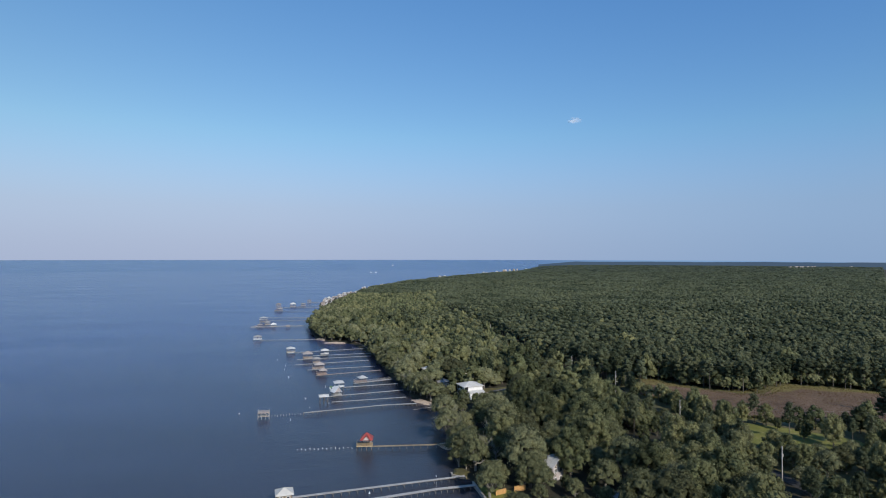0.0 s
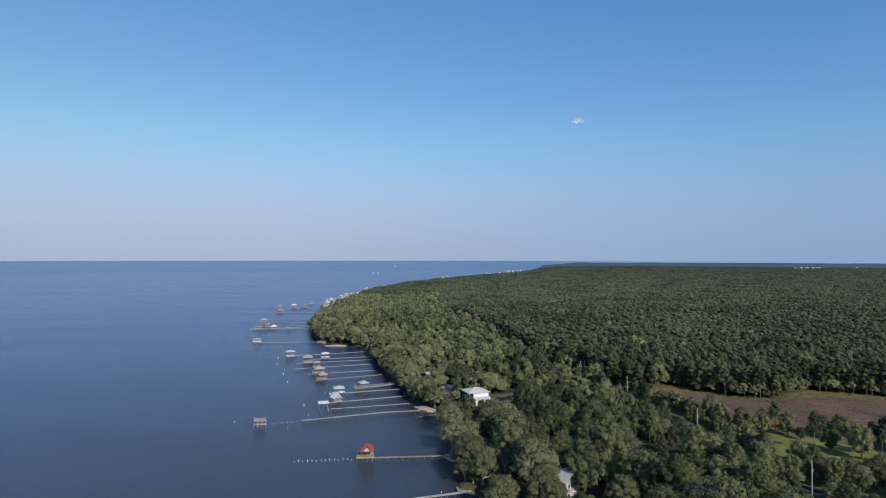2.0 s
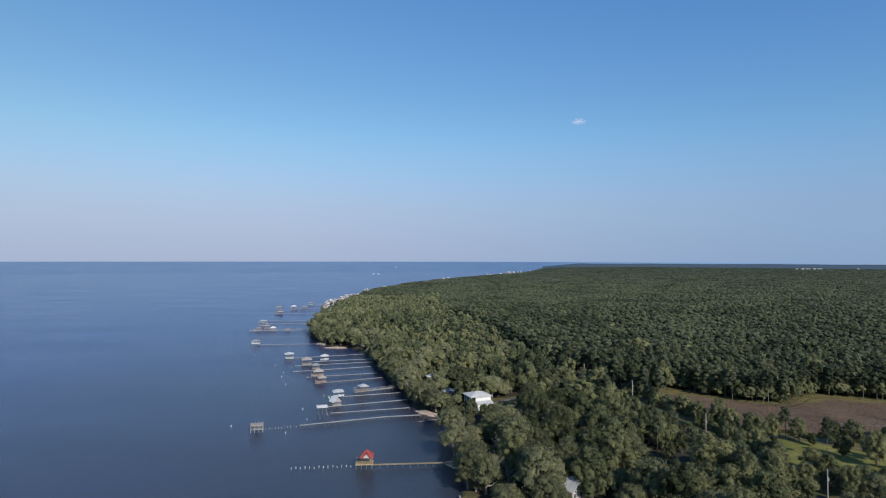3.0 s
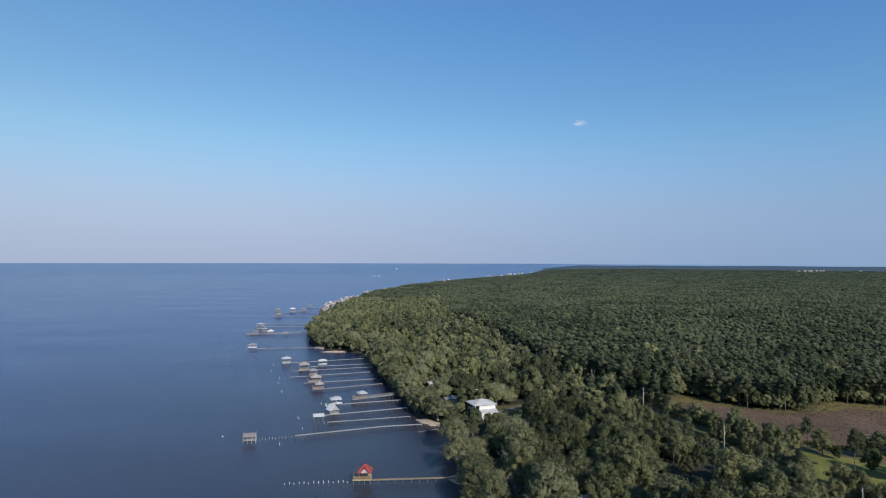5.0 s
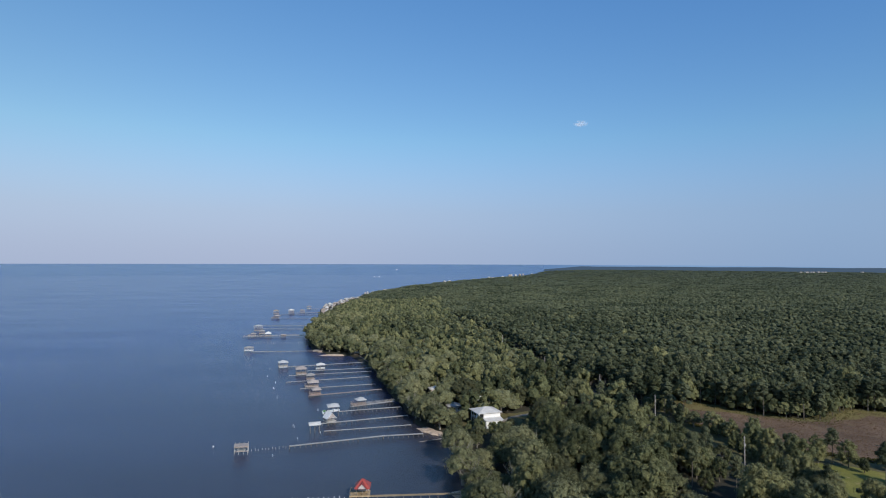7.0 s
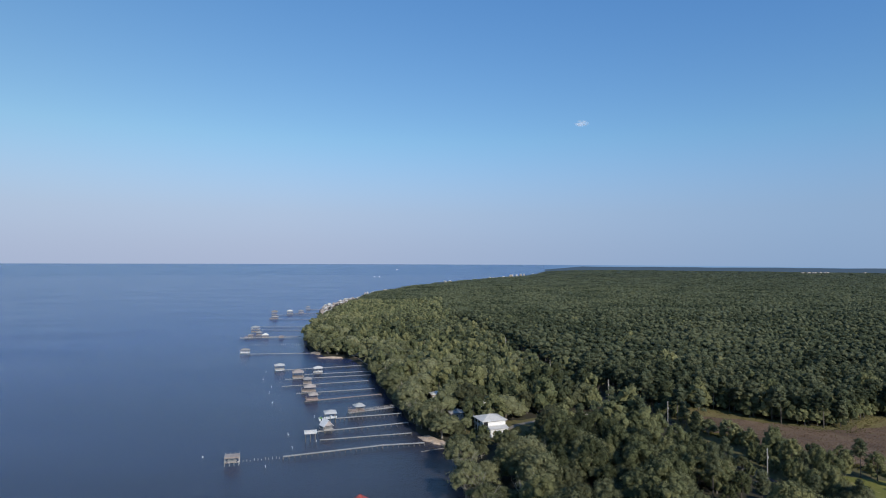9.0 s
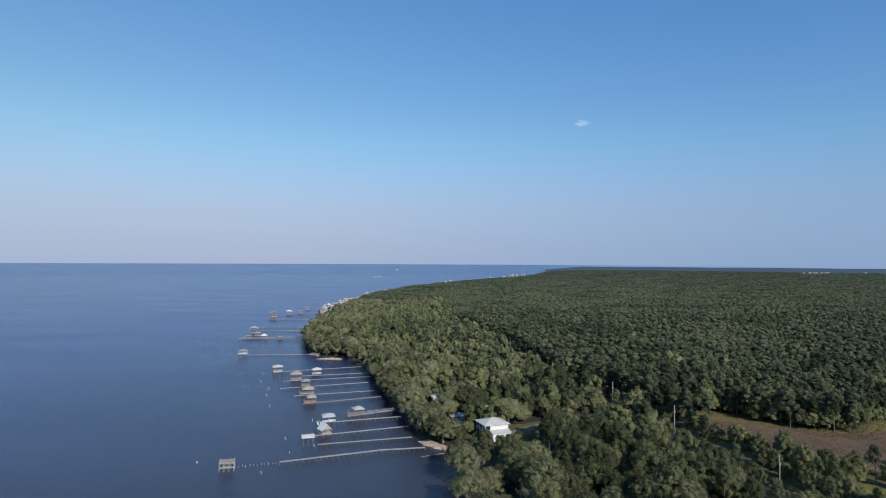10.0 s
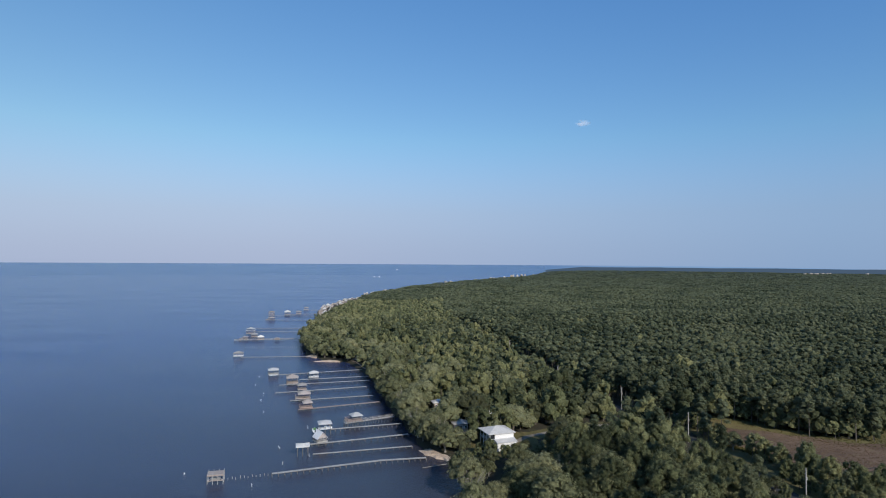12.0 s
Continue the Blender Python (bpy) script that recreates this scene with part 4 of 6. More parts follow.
# ---- piers and boathouses ----
def pier(line, width, z, label, wood=GREY_WOOD, rail=False, every=3.2):
    """A walkway on piles: deck, two beams, each pile, and a rail where there is one."""
    width, z, every = width * 0.74, z - (0.45 if rail else 0.6), every * 0.8
    root = thing("pier", Matrix.Translation((line[0][0], line[0][1], 0)), label, "pier", "piers along the shore")
    o = Vector((line[0][0], line[0][1], 0))
    pts = [Vector((x, y, 0)) - o for x, y in line]
    deck, boards = bmesh.new(), bmesh.new()
    pile = None
    for a, b in zip(pts, pts[1:]):
        d = b - a
        n, turn, side = d.length, math.atan2(d.y, d.x), Vector((-d.y, d.x, 0)).normalized()
        count = max(1, int(n / 0.9))
        for i in range(count):   # plank sections with narrow gaps
            c = a + d * ((i + 0.5) / count)
            block(deck, (c.x, c.y, z + 0.004 * ((i * 7) % 3)), (n / count - 0.05, width + 0.06 * math.sin(i * 2.7), 0.07), turn)
        for s in (-1, 1):
            c = (a + b) / 2 + side * s * (width / 2 - 0.12)
            part("beam", block(bmesh.new(), (c.x, c.y, z - 0.12), (n, 0.08, 0.15), turn), PILE_WOOD, root)
        posts = max(2, int(n / every) + 1)
        for i in range(posts):
            for s in (-1, 1):
                p = a + d * (i / (posts - 1)) + side * s * (width / 2 + 0.06)
                if pile is None:
                    bmp = bmesh.new()
                    rod(bmp, (0, 0, -1.6), (0, 0, z + (0.95 if rail else 0.12)), 0.09, 0.085, 7)
                    first = part("piling", bmp, PILE_WOOD, root)
                    pile = first.data
                    first.location = p
                else:
                    ob = new("piling", pile)
                    ob.parent, ob.location = root, p
                    ob.rotation_euler = (0.02 * math.sin(i * 3.1), 0.02 * math.cos(i * 2.3), i)
        if rail:
            for s in (-1, 1):
                c = (a + b) / 2 + side * s * (width / 2 + 0.02)
                block(boards, (c.x, c.y, z + 0.98), (n, 0.09, 0.06), turn)
                block(boards, (c.x, c.y, z + 0.55), (n, 0.05, 0.09), turn)
    part("deck", deck, wood, root)
    if rail:
        part("handrail", boards, wood, root)
    else:
        boards.free()
    return root


def boat(parent, x, y, z, turn, length=6.0, cloth=None):
    """A small motor boat on its lift: hull, inner deck, windscreen or cover."""
    root = thing("motor_boat", Matrix.Translation((x, y, z)) @ Matrix.Rotation(turn, 4, "Z"), "white motor boat hanging in a boathouse lift", "boat", "boats in lifts")
    bm = bmesh.new()
    n, ring = 9, []
    for i in range(n):
        u = i / (n - 1)
        w = 1.1 * (1 - max(0, (u - 0.55) / 0.45) ** 2.0 * 0.96)
        x0, rise = (u - 0.5) * length, 0.25 * u * u
        ring.append([bm.verts.new(p) for p in ((x0, -w, 0.9 + rise), (x0, -w * 0.8, 0.25 + rise * 0.6), (x0, 0, rise * 1.4), (x0, w * 0.8, 0.25 + rise * 0.6), (x0, w, 0.9 + rise), (x0, w * 0.8, 0.7 + rise), (x0, -w * 0.8, 0.7 + rise))])
    for a, b in zip(ring, ring[1:]):
        for k in range(7):
            bm.faces.new((a[k], b[k], b[(k + 1) % 7], a[(k + 1) % 7]))
    bm.faces.new(ring[0][::-1])
    bm.faces.new(ring[-1])
    part("hull", bm, GEL, root)
    bm = bmesh.new()
    block(bm, (0.2, 0, 1.15), (1.0, 1.2, 0.7), 0, 0.1)
    part("console", bm, cloth or GEL, root)
    bm = bmesh.new()
    block(bm, (-length / 2 - 0.2, 0, 0.8), (0.5, 0.45, 1.0), 0, 0.08)
    part("outboard_motor", bm, DARK, root)
    return root


def boathouse(x, y, w, d, turn, label, roof="hip", eave=4.4, ridge=5.9, deck=1.8, tiles=GREY_ROOF, wood=BROWN_WOOD, wall=None, rail=True, skirt=None,
              legs=3, run=None, floor=True, wing=0.0, gables=None, tier=0.0):
    """A roofed shelter on piles at the end of a pier, with the parts that can be seen."""
    w, d, eave, ridge = w * 0.92, d * 0.92, eave - 0.3, ridge - 0.55
    root = thing("boathouse", Matrix.Translation((x, y, 0)) @ Matrix.Rotation(radians(turn), 4, "Z"), label, "boathouse", "boathouses along the shore")
    bm = hip_roof(w, d, eave, ridge, run=run) if roof == "hip" else gable_roof(w, d, eave, ridge)
    r = part("roof", bm, tiles, root)
    cap = bmesh.new()
    if roof == "hip":
        along = (max(w - d, 0.0) if run is None else run) / 2
        rod(cap, (-along - 0.1, 0, ridge + 0.03), (along + 0.15, 0, ridge + 0.03), 0.09, 0.09, 5)
        for sx in (-1, 1):
            for sy in (-1, 1):
                rod(cap, (sx * along, 0, ridge + 0.02), (sx * (w / 2 + 0.5), sy * (d / 2 + 0.5), eave + 0.02), 0.07, 0.07, 5)
    else:
        rod(cap, (0, -d / 2 - 0.45, ridge + 0.02), (0, d / 2 + 0.45, ridge + 0.02), 0.09, 0.09, 5)
    part("ridge_cap", cap, tiles, r)
    first = None
    for i in range(legs):
        for s in (-1, 1):
            p = (-w / 2 + 0.15 + (w - 0.3) * i / (legs - 1), s * (d / 2 - 0.15), 0)
            if first is None:
                bm = bmesh.new()
                rod(bm, (0, 0, -1.6), (0, 0, eave - 0.1), 0.12, 0.11, 7)
                first = part("post", bm, PILE_WOOD, root)
                first.location = p
            else:
                ob = new("post", first.data)
                ob.parent, ob.location = root, p
    bm = bmesh.new()
    for s in (-1, 1):
        block(bm, (0, s * (d / 2 - 0.15), eave - 0.28), (w, 0.1, 0.26))
        block(bm, (s * (w / 2 - 0.15), 0, eave - 0.30), (0.1, d, 0.24))
    part("eave_beam", bm, wood, root)
    if floor:
        bm = bmesh.new()
        n = int(d / 0.45)
        for i in range(n):
            block(bm, (-wing / 2, -d / 2 - 0.3 + (d + 0.6) * (i + 0.5) / n, deck + 0.004 * (i % 3)), (w + 0.6 + wing, (d + 0.6) / n - 0.03, 0.08))
        part("deck", bm, wood, root)
        bm = bmesh.new()
        for s in (-1, 1):
            block(bm, (-wing / 2, s * (d / 2 + 0.25), deck - 0.2), (w + 0.6 + wing, 0.09, 0.3))
            block(bm, (-wing / 2 + s * (w / 2 + wing / 2 + 0.28), 0, deck - 0.2), (0.09, d + 0.5, 0.3))
        part("deck_frame", bm, wood, root)
        if wing:
            for s in (-1, 1):
                ob = new("post", first.data)
                ob.parent, ob.location, ob.scale = root, (-w / 2 - wing, s * (d / 2), 0), (1, 1, (deck + 0.9) / (eave - 0.1))
    if rail and floor:
        bm = bmesh.new()
        for s in (-1, 1):
            block(bm, (-wing / 2, s * (d / 2 + 0.22), deck + 0.95), (w + 0.5 + wing, 0.1, 0.06))
            for i in range(int((w + wing) / 0.5)):
                block(bm, (-w / 2 - wing + 0.25 + i * 0.5, s * (d / 2 + 0.22), deck + 0.48), (0.06, 0.05, 0.9))
        block(bm, (-w / 2 - wing - 0.2, 0, deck + 0.95), (0.1, d + 0.4, 0.06))
        part("railing", bm, wood, root)
    if wall:
        bm = bmesh.new()
        for s in (-1, 1):
            block(bm, (0, s * (d / 2 - 0.3), (deck + eave) / 2 - 0.1), (w - 0.5, 0.12, eave - deck - 0.3))
        block(bm, (w / 2 - 0.3, 0, (deck + eave) / 2 - 0.1), (0.12, d - 0.5, eave - deck - 0.3))
        part("wall", bm, wall, root)
        for i in (-1, 1):
            bm = bmesh.new()
            block(bm, (i * w * 0.24, -d / 2 + 0.22, (deck + eave) / 2 + 0.1), (w * 0.2, 0.08, 1.0))
            wdw = part("window", bm, DARK, root)
            bm = bmesh.new()
            for q in (-1, 1):
                block(bm, (i * w * 0.24 + q * w * 0.1, -d / 2 + 0.19, (deck + eave) / 2 + 0.1), (0.1, 0.1, 1.16))
                block(bm, (i * w * 0.24, -d / 2 + 0.19, (deck + eave) / 2 + 0.1 + q * 0.53), (w * 0.2, 0.1, 0.1))
            part("frame", bm, WHITE_PAINT, wdw)
    if tier:
        bm = bmesh.new()
        block(bm, (0, 0, tier), (w + 0.9, d + 0.9, 0.14))
        part("upper_deck", bm, wood, root)
        bm = bmesh.new()
        for s in (-1, 1):
            for z in (0.5, 1.0):
                block(bm, (0, s * (d / 2 + 0.4), tier + z), (w + 0.9, 0.07, 0.08))
                block(bm, (s * (w / 2 + 0.4), 0, tier + z), (0.07, d + 0.8, 0.08))
        part("upper_railing", bm, WHITE_PAINT, root)
    if skirt:
        bm = bmesh.new()
        for s in (-1, 1):
            block(bm, (0, s * (d / 2 - 0.3), deck * 0.5 + 0.45), (w - 0.4, 0.1, 0.9))
        part("lower_boards", bm, skirt, root)
    if gables:
        for s in (-1, 1):
            bm = bmesh.new()
            solid(bm, [(-w / 2 + 0.05, s * (d / 2 - 0.05), eave - 0.1), (w / 2 - 0.05, s * (d / 2 - 0.05), eave - 0.1), (0, s * (d / 2 - 0.05), ridge - 0.22),
                       (-w / 2 + 0.05, s * (d / 2 - 0.17), eave - 0.1), (w / 2 - 0.05, s * (d / 2 - 0.17), eave - 0.1), (0, s * (d / 2 - 0.17), ridge - 0.22)],
                  [(0, 1, 2), (5, 4, 3), (0, 3, 4, 1), (1, 4, 5, 2), (2, 5, 3, 0)])
            part("gable", bm, gables, root)
    return root


pier([(-107.2, 458.5), (-56.4, 478.0)], 1.9, 1.8, "long straight weathered timber pier", every=2.8)
pier([(-90.6, 443.6), (-48.8, 455.6)], 1.5, 1.7, "weathered timber pier passing a white-roofed boathouse")
pier([(-99.0, 427.6), (-47.3, 443.4)], 1.5, 1.6, "weathered timber pier with a low end landing")
pier([(-95.5, 406.8), (-46.8, 424.9)], 1.5, 1.6, "weathered timber pier reaching past its boathouse")
pier([(-82.6, 388.5), (-40.3, 401.9)], 1.5, 1.6, "narrow weathered pier with an end landing")
pier([(-73.5, 369.1), (-35.1, 386.5)], 2.2, 1.8, "broad reddish-brown timber pier", RED_WOOD)
pier([(-46.4, 342.2), (-25.4, 354.3)], 2.6, 2.4, "broad high timber pier on many piles", every=2.0, rail=True)
pier([(-51.3, 334.8), (-21.1, 344.3)], 1.6, 2.0, "grey timber pier on tall piles", every=2.6)
pier([(-57.7, 313.4), (-49.9, 316.1), (-17.0, 328.6)], 1.6, 1.8, "grey timber pier to a gabled boathouse")
pier([(-52.2, 302.9), (-14.7, 313.2)], 1.3, 1.5, "narrow pale timber pier without a railing")
pier([(-61.8, 281.2), (-25.6, 295.2), (-8.8, 298.4)], 1.7, 1.8, "long pale timber pier with a slight bend", every=2.6)
pier([(-24.2, 230.8), (-2.4, 232.4), (4.5, 232.9)], 1.6, 1.9, "yellow timber pier to a red-roofed boathouse", NEW_WOOD)
pier([(-43.9, 182.6), (7.4, 198.8), (10.5, 199.8)], 1.7, 1.7, "long straight grey timber pier")
pier([(-46.0, 170.5), (-20.8, 180.0), (0.4, 188.2), (13.6, 191.5)], 2.1, 1.8, "wide grey timber pier bending towards the seawall", every=2.4)
pier([(-155, 528.0), (-98.3, 534.1)], 1.5, 1.6, "long thin timber pier to a far boathouse")
pier([(-192.1, 620.4), (-136.0, 633.7)], 2.0, 1.8, "long timber pier with several roofed landings", rail=True)
pier([(-196.6, 692.0), (-142.0, 690.0)], 1.7, 1.8, "long far timber pier")
pier([(-204.7, 721.4), (-145.0, 724.0)], 1.7, 1.8, "long far timber pier over open water")
pier([(-211.0, 814.0), (-152.0, 809.2)], 1.7, 1.8, "far timber pier with two roofed landings")
pier([(-226.0, 868.0), (-157.0, 868.0)], 1.7, 1.8, "far thin timber pier beyond the point")
pier([(-214.0, 886.5), (-160.0, 905.5)], 2.4, 1.8, "far wide timber pier to a pale boathouse", RED_WOOD)
pier([(-204.0, 963.0), (-164.0, 968.0)], 2.0, 1.8, "very far timber pier", RED_WOOD)

boathouse(-111.2, 459.6, 6.4, 5.6, 20, "square boathouse with a pale blue hipped metal roof", tiles=PALE_ROOF, wood=GREY_WOOD, eave=4.6, ridge=6.0, skirt=WHITE_PAINT)
boathouse(-83.0, 450.0, 5.4, 5.0, 16, "boathouse with a bright white hipped roof over a boat", tiles=WHITE_ROOF, wood=GREY_WOOD, eave=4.6, ridge=6.0, rail=False)
boathouse(-92.6, 434.0, 6.8, 6.4, 16, "tall boathouse with a brown shingled hip roof", tiles=BROWN_ROOF, eave=4.8, ridge=6.8, skirt=PINK_WALL)
boathouse(-82.4, 415.0, 4.8, 4.6, 18, "open boathouse with a grey-brown hip roof", tiles=GREY_ROOF, eave=4.3, ridge=5.6)
boathouse(-76.2, 393.5, 6.3, 5.2, 16, "open boathouse with arched braces and brown roof", tiles=BROWN_ROOF, eave=4.2, ridge=5.8, wing=1.5)
boathouse(-70.0, 373.4, 4.4, 4.2, 20, "small reddish boathouse with a brown hip roof", tiles=BROWN_ROOF, wood=RED_WOOD, eave=4.2, ridge=5.6, wing=1.6)
boathouse(-42.0, 347.0, 4.6, 4.4, 26, "pavilion with a pale blue hip roof on the high pier", tiles=PALE_ROOF, wood=RED_WOOD, eave=4.8, ridge=6.2, deck=2.5, wing=2.4)
boathouse(-53.6, 333.2, 5.2, 5.4, 17, "boat shelter with a pale hipped roof over a lift", tiles=PALE_ROOF, eave=5.0, ridge=6.3, rail=False, floor=False)
boathouse(-52.4, 317.4, 4.2, 4.6, 36, "gabled boathouse with a bright white metal roof", roof="gable", tiles=WHITE_PAINT, wood=GREY_WOOD, eave=3.8, ridge=6.2, gables=PINK_WALL)
boathouse(-56.6, 304.8, 4.6, 4.6, 14, "open boat shelter with a white hip roof on tall posts", tiles=WHITE_ROOF, wood=GREY_WOOD, eave=4.0, ridge=4.9, floor=False, rail=False)
red_house = boathouse(-26.2, 231.6, 4.3, 4.4, 3, "small boathouse with a bright red hipped and gabled roof", tiles=RED_ROOF, wood=NEW_WOOD, run=0.5, eave=4.5, ridge=6.9, wing=1.7, deck=1.9)
bm = gable_roof(2.9, 2.5, 4.3, 5.95, 0.3, 0.12)
bm.transform(Matrix.Translation((0, -1.45, 0)))
part("front_gable_roof", bm, RED_ROOF, red_house)
bm = bmesh.new()
solid(bm, [(-1.4, -2.62, 4.15), (1.4, -2.62, 4.15), (0, -2.62, 5.75), (-1.4, -2.5, 4.15), (1.4, -2.5, 4.15), (0, -2.5, 5.75)], [(0, 1, 2), (5, 4, 3), (0, 3, 4, 1), (1, 4, 5, 2), (2, 5, 3, 0)])
part("gable", bm, PINK_WALL, red_house, "pale pinkish gable boards")
part("back_screen", block(bmesh.new(), (0.2, 1.7, 3.0), (3.4, 0.1, 2.0)), PINK_WALL, red_house)
boathouse(-45.0, 178.8, 4.8, 4.8, 17, "boathouse with a cream hip roof and tan boards", tiles=CREAM_ROOF, wall=TAN_WALL, eave=4.6, ridge=6.2)
boathouse(-158.2, 531.5, 6.8, 5.0, 6, "low far boathouse with white railings and a pale roof", tiles=GREY_ROOF, wood=WHITE_PAINT, eave=4.2, ridge=5.4)
boathouse(-184.3, 627.5, 4.6, 4.4, 13, "far pier landing with a flat brown roof", tiles=BROWN_ROOF, eave=4.0, ridge=4.9, wing=3.0)
boathouse(-181.5, 646.0, 5.6, 5.0, 13, "far boathouse with a pale hip roof", tiles=GREY_ROOF, eave=4.4, ridge=5.9)
boathouse(-169.8, 627.0, 5.6, 5.0, 13, "far boathouse with a pale pointed hip roof", tiles=WHITE_ROOF, eave=4.2, ridge=6.2, run=0.4)
boathouse(-154.4, 626.0, 4.4, 3.6, 13, "small far roofed landing on the pier", tiles=BROWN_ROOF, eave=3.2, ridge=3.9)
boathouse(-193.0, 671.0, 7.6, 6.4, 0, "tall far boathouse with two tiers and a pale roof", tiles=PALE_ROOF, tier=4.2, eave=6.8, ridge=8.2, deck=1.9)
boathouse(-229.2, 872.5, 7.0, 6.0, 0, "far boathouse with a pale yellow roof", tiles=TAN_WALL, tier=4.0, eave=6.2, ridge=7.6)
boathouse(-211.2, 809.5, 7.6, 6.0, 0, "far boathouse with a brown roof on a wide landing", tiles=BROWN_ROOF, eave=4.6, ridge=6.0, wing=3.0)
boathouse(-210.6, 883.0, 8.0, 6.4, 15, "far boathouse with a white roof and walls", tiles=WHITE_ROOF, tier=4.0, eave=6.0, ridge=7.8)
boathouse(-199.2, 900.5, 7.0, 5.4, 15, "far pale boathouse beside the wide pier", tiles=GREY_ROOF, eave=4.4, ridge=5.9)
boathouse(-204.0, 967.0, 6.6, 5.4, 5, "very far small boathouse on open water", tiles=GREY_ROOF, eave=4.8, ridge=6.2, wood=GREY_WOOD)
boat(None, -83.0, 449.6, 1.1, radians(16), 6.2)
boat(None, -53.4, 333.0, 1.6, radians(17), 6.0)
boat(None, -57.6, 331.6, 1.2, radians(107), 4.6, GREEN_CLOTH)


def stand_alone_deck():
    """The roofless two-tier platform far out on its own piles."""
    root = thing("fishing_platform", Matrix.Translation((-79.2, 276.0, 0)) @ Matrix.Rotation(radians(14), 4, "Z"), "weathered two-tier fishing platform standing alone in the water", "platform")
    w, d = 5.0, 4.2
    for z, name in ((3.2, "upper_deck"), (1.4, "lower_deck")):
        bm = bmesh.new()
        for i in range(10):
            block(bm, (0, -d / 2 + d * (i + 0.5) / 10, z + 0.004 * (i % 3)), (w if z > 2 else w * 0.6, d / 10 - 0.03, 0.09))
        part(name, bm, BROWN_ROOF if z > 2 else GREY_WOOD, root)
    bm = bmesh.new()
    for s in (-1, 1):
        block(bm, (0, s * (d / 2 + 0.03), 3.02), (w + 0.2, 0.1, 0.32))
        block(bm, (s * (w / 2 + 0.03), 0, 3.02), (0.1, d, 0.32))
        block(bm, (0, s * (d / 2 + 0.03), 1.35), (w + 0.2, 0.1, 0.26))
    part("frame", bm, BROWN_WOOD, root)
    first = None
    for i in range(4):
        for s in (-1, 0, 1):
            p = (-w / 2 + w * i / 3, s * d / 2, 0)
            if first is None:
                bm = bmesh.new()
                rod(bm, (0, 0, -1.6), (0, 0, 3.75), 0.085, 0.075, 7)
                first = part("post", bm, GREY_WOOD, root)
                first.location = p
            elif not (s == 0 and i in (1, 2)):
                ob = new("post", first.data)
                ob.parent, ob.location = root, p
    for s in (-1, 1):
        for e in (-1, 1):
            bm = bmesh.new()
            rod(bm, (e * w / 2, s * d / 2, 1.4), (e * 0.2, s * d / 2, 2.9), 0.07, 0.07, 5)
            part("brace", bm, GREY_WOOD, root)


stand_alone_deck()


def lone_post(x, y, h, label, material=POLE_WOOD, r=0.085):
    bm = bmesh.new()
    rod(bm, (0, 0, -1.2), (0, 0, h), r, r * 0.9, 7)
    bmesh.ops.create_cone(bm, cap_ends=True, segments=7, radius1=r * 1.1, radius2=0.02, depth=0.2, matrix=Matrix.Translation((0, 0, h + 0.1)))
    ob = part("mooring_post", bm, material)
    ob.location = (x, y, 0)
    ob.rotation_euler = (0.05 * math.sin(x * 3), 0.05 * math.cos(y * 2), 0)
    return tagged(ob, label, "post", "posts in the water")


def post_row(a, b, n, words, h=1.1, material=POLE_WOOD):
    for i in range(n):
        u = i / (n - 1)
        lone_post(a[0] + (b[0] - a[0]) * u, a[1] + (b[1] - a[1]) * u + 0.35 * math.sin(i * 2.3), h * (0.7 + 0.5 * ((i * 0.618) % 1)), words, material)


post_row((-76.0, 278.4), (-63.4, 282.4), 11, "grey wooden post of a lost walkway", 0.75)
post_row((-53.0, 230.0), (-32.0, 232.0), 14, "white-capped piling of a lost walkway", 0.62, WHITE_PAINT)
post_row((-169.0, 581.0), (-126.0, 584.4), 24, "grey piling of a storm-wrecked pier", 1.6)
for x, y, h in ((-65.9, 272.3, 1.6), (-61.4, 293.7, 1.6), (-68.2, 313.5, 1.3), (-67.3, 311.4, 1.3), (-62.4, 340.1, 2.4), (-90.4, 368.4, 1.4), (-99.1, 392.7, 1.4),
                (-113.2, 429.2, 1.8), (-102.3, 408.3, 1.6), (-53.6, 302.6, 1.5), (-119.0, 455.0, 1.5)):
    lone_post(x, y, h * 0.55, "single white-painted marker post in open water", WHITE_PAINT, 0.065)


# ---- poles, houses and small things ashore ----
for i, (x, y) in enumerate(POLES):
    root = thing("utility_pole", Matrix.Translation((x, y, 1.1)) @ Matrix.Rotation(0.2 + 0.05 * i, 4, "Z"), "pale grey wooden utility pole beside the woodland road", "utility pole", "utility poles along the road")
    bm = bmesh.new()
    rod(bm, (0, 0, -0.5), (0, 0, 12.5), 0.20, 0.15, 8)
    part("shaft", bm, POLE_WOOD, root)
    for z in (11.9,) if i in (0, 2) else (11.9, 11.0, 10.1):
        bm = bmesh.new()
        block(bm, (0, 0.16, z), (0.7, 0.09, 0.10))
        part("crossarm", bm, POLE_WOOD, root)
    bm = bmesh.new()
    rod(bm, (0.3, 0, 9.0), (0.3, 0, 9.9), 0.2, 0.2, 8)
    part("transformer", bm, CONCRETE, root)


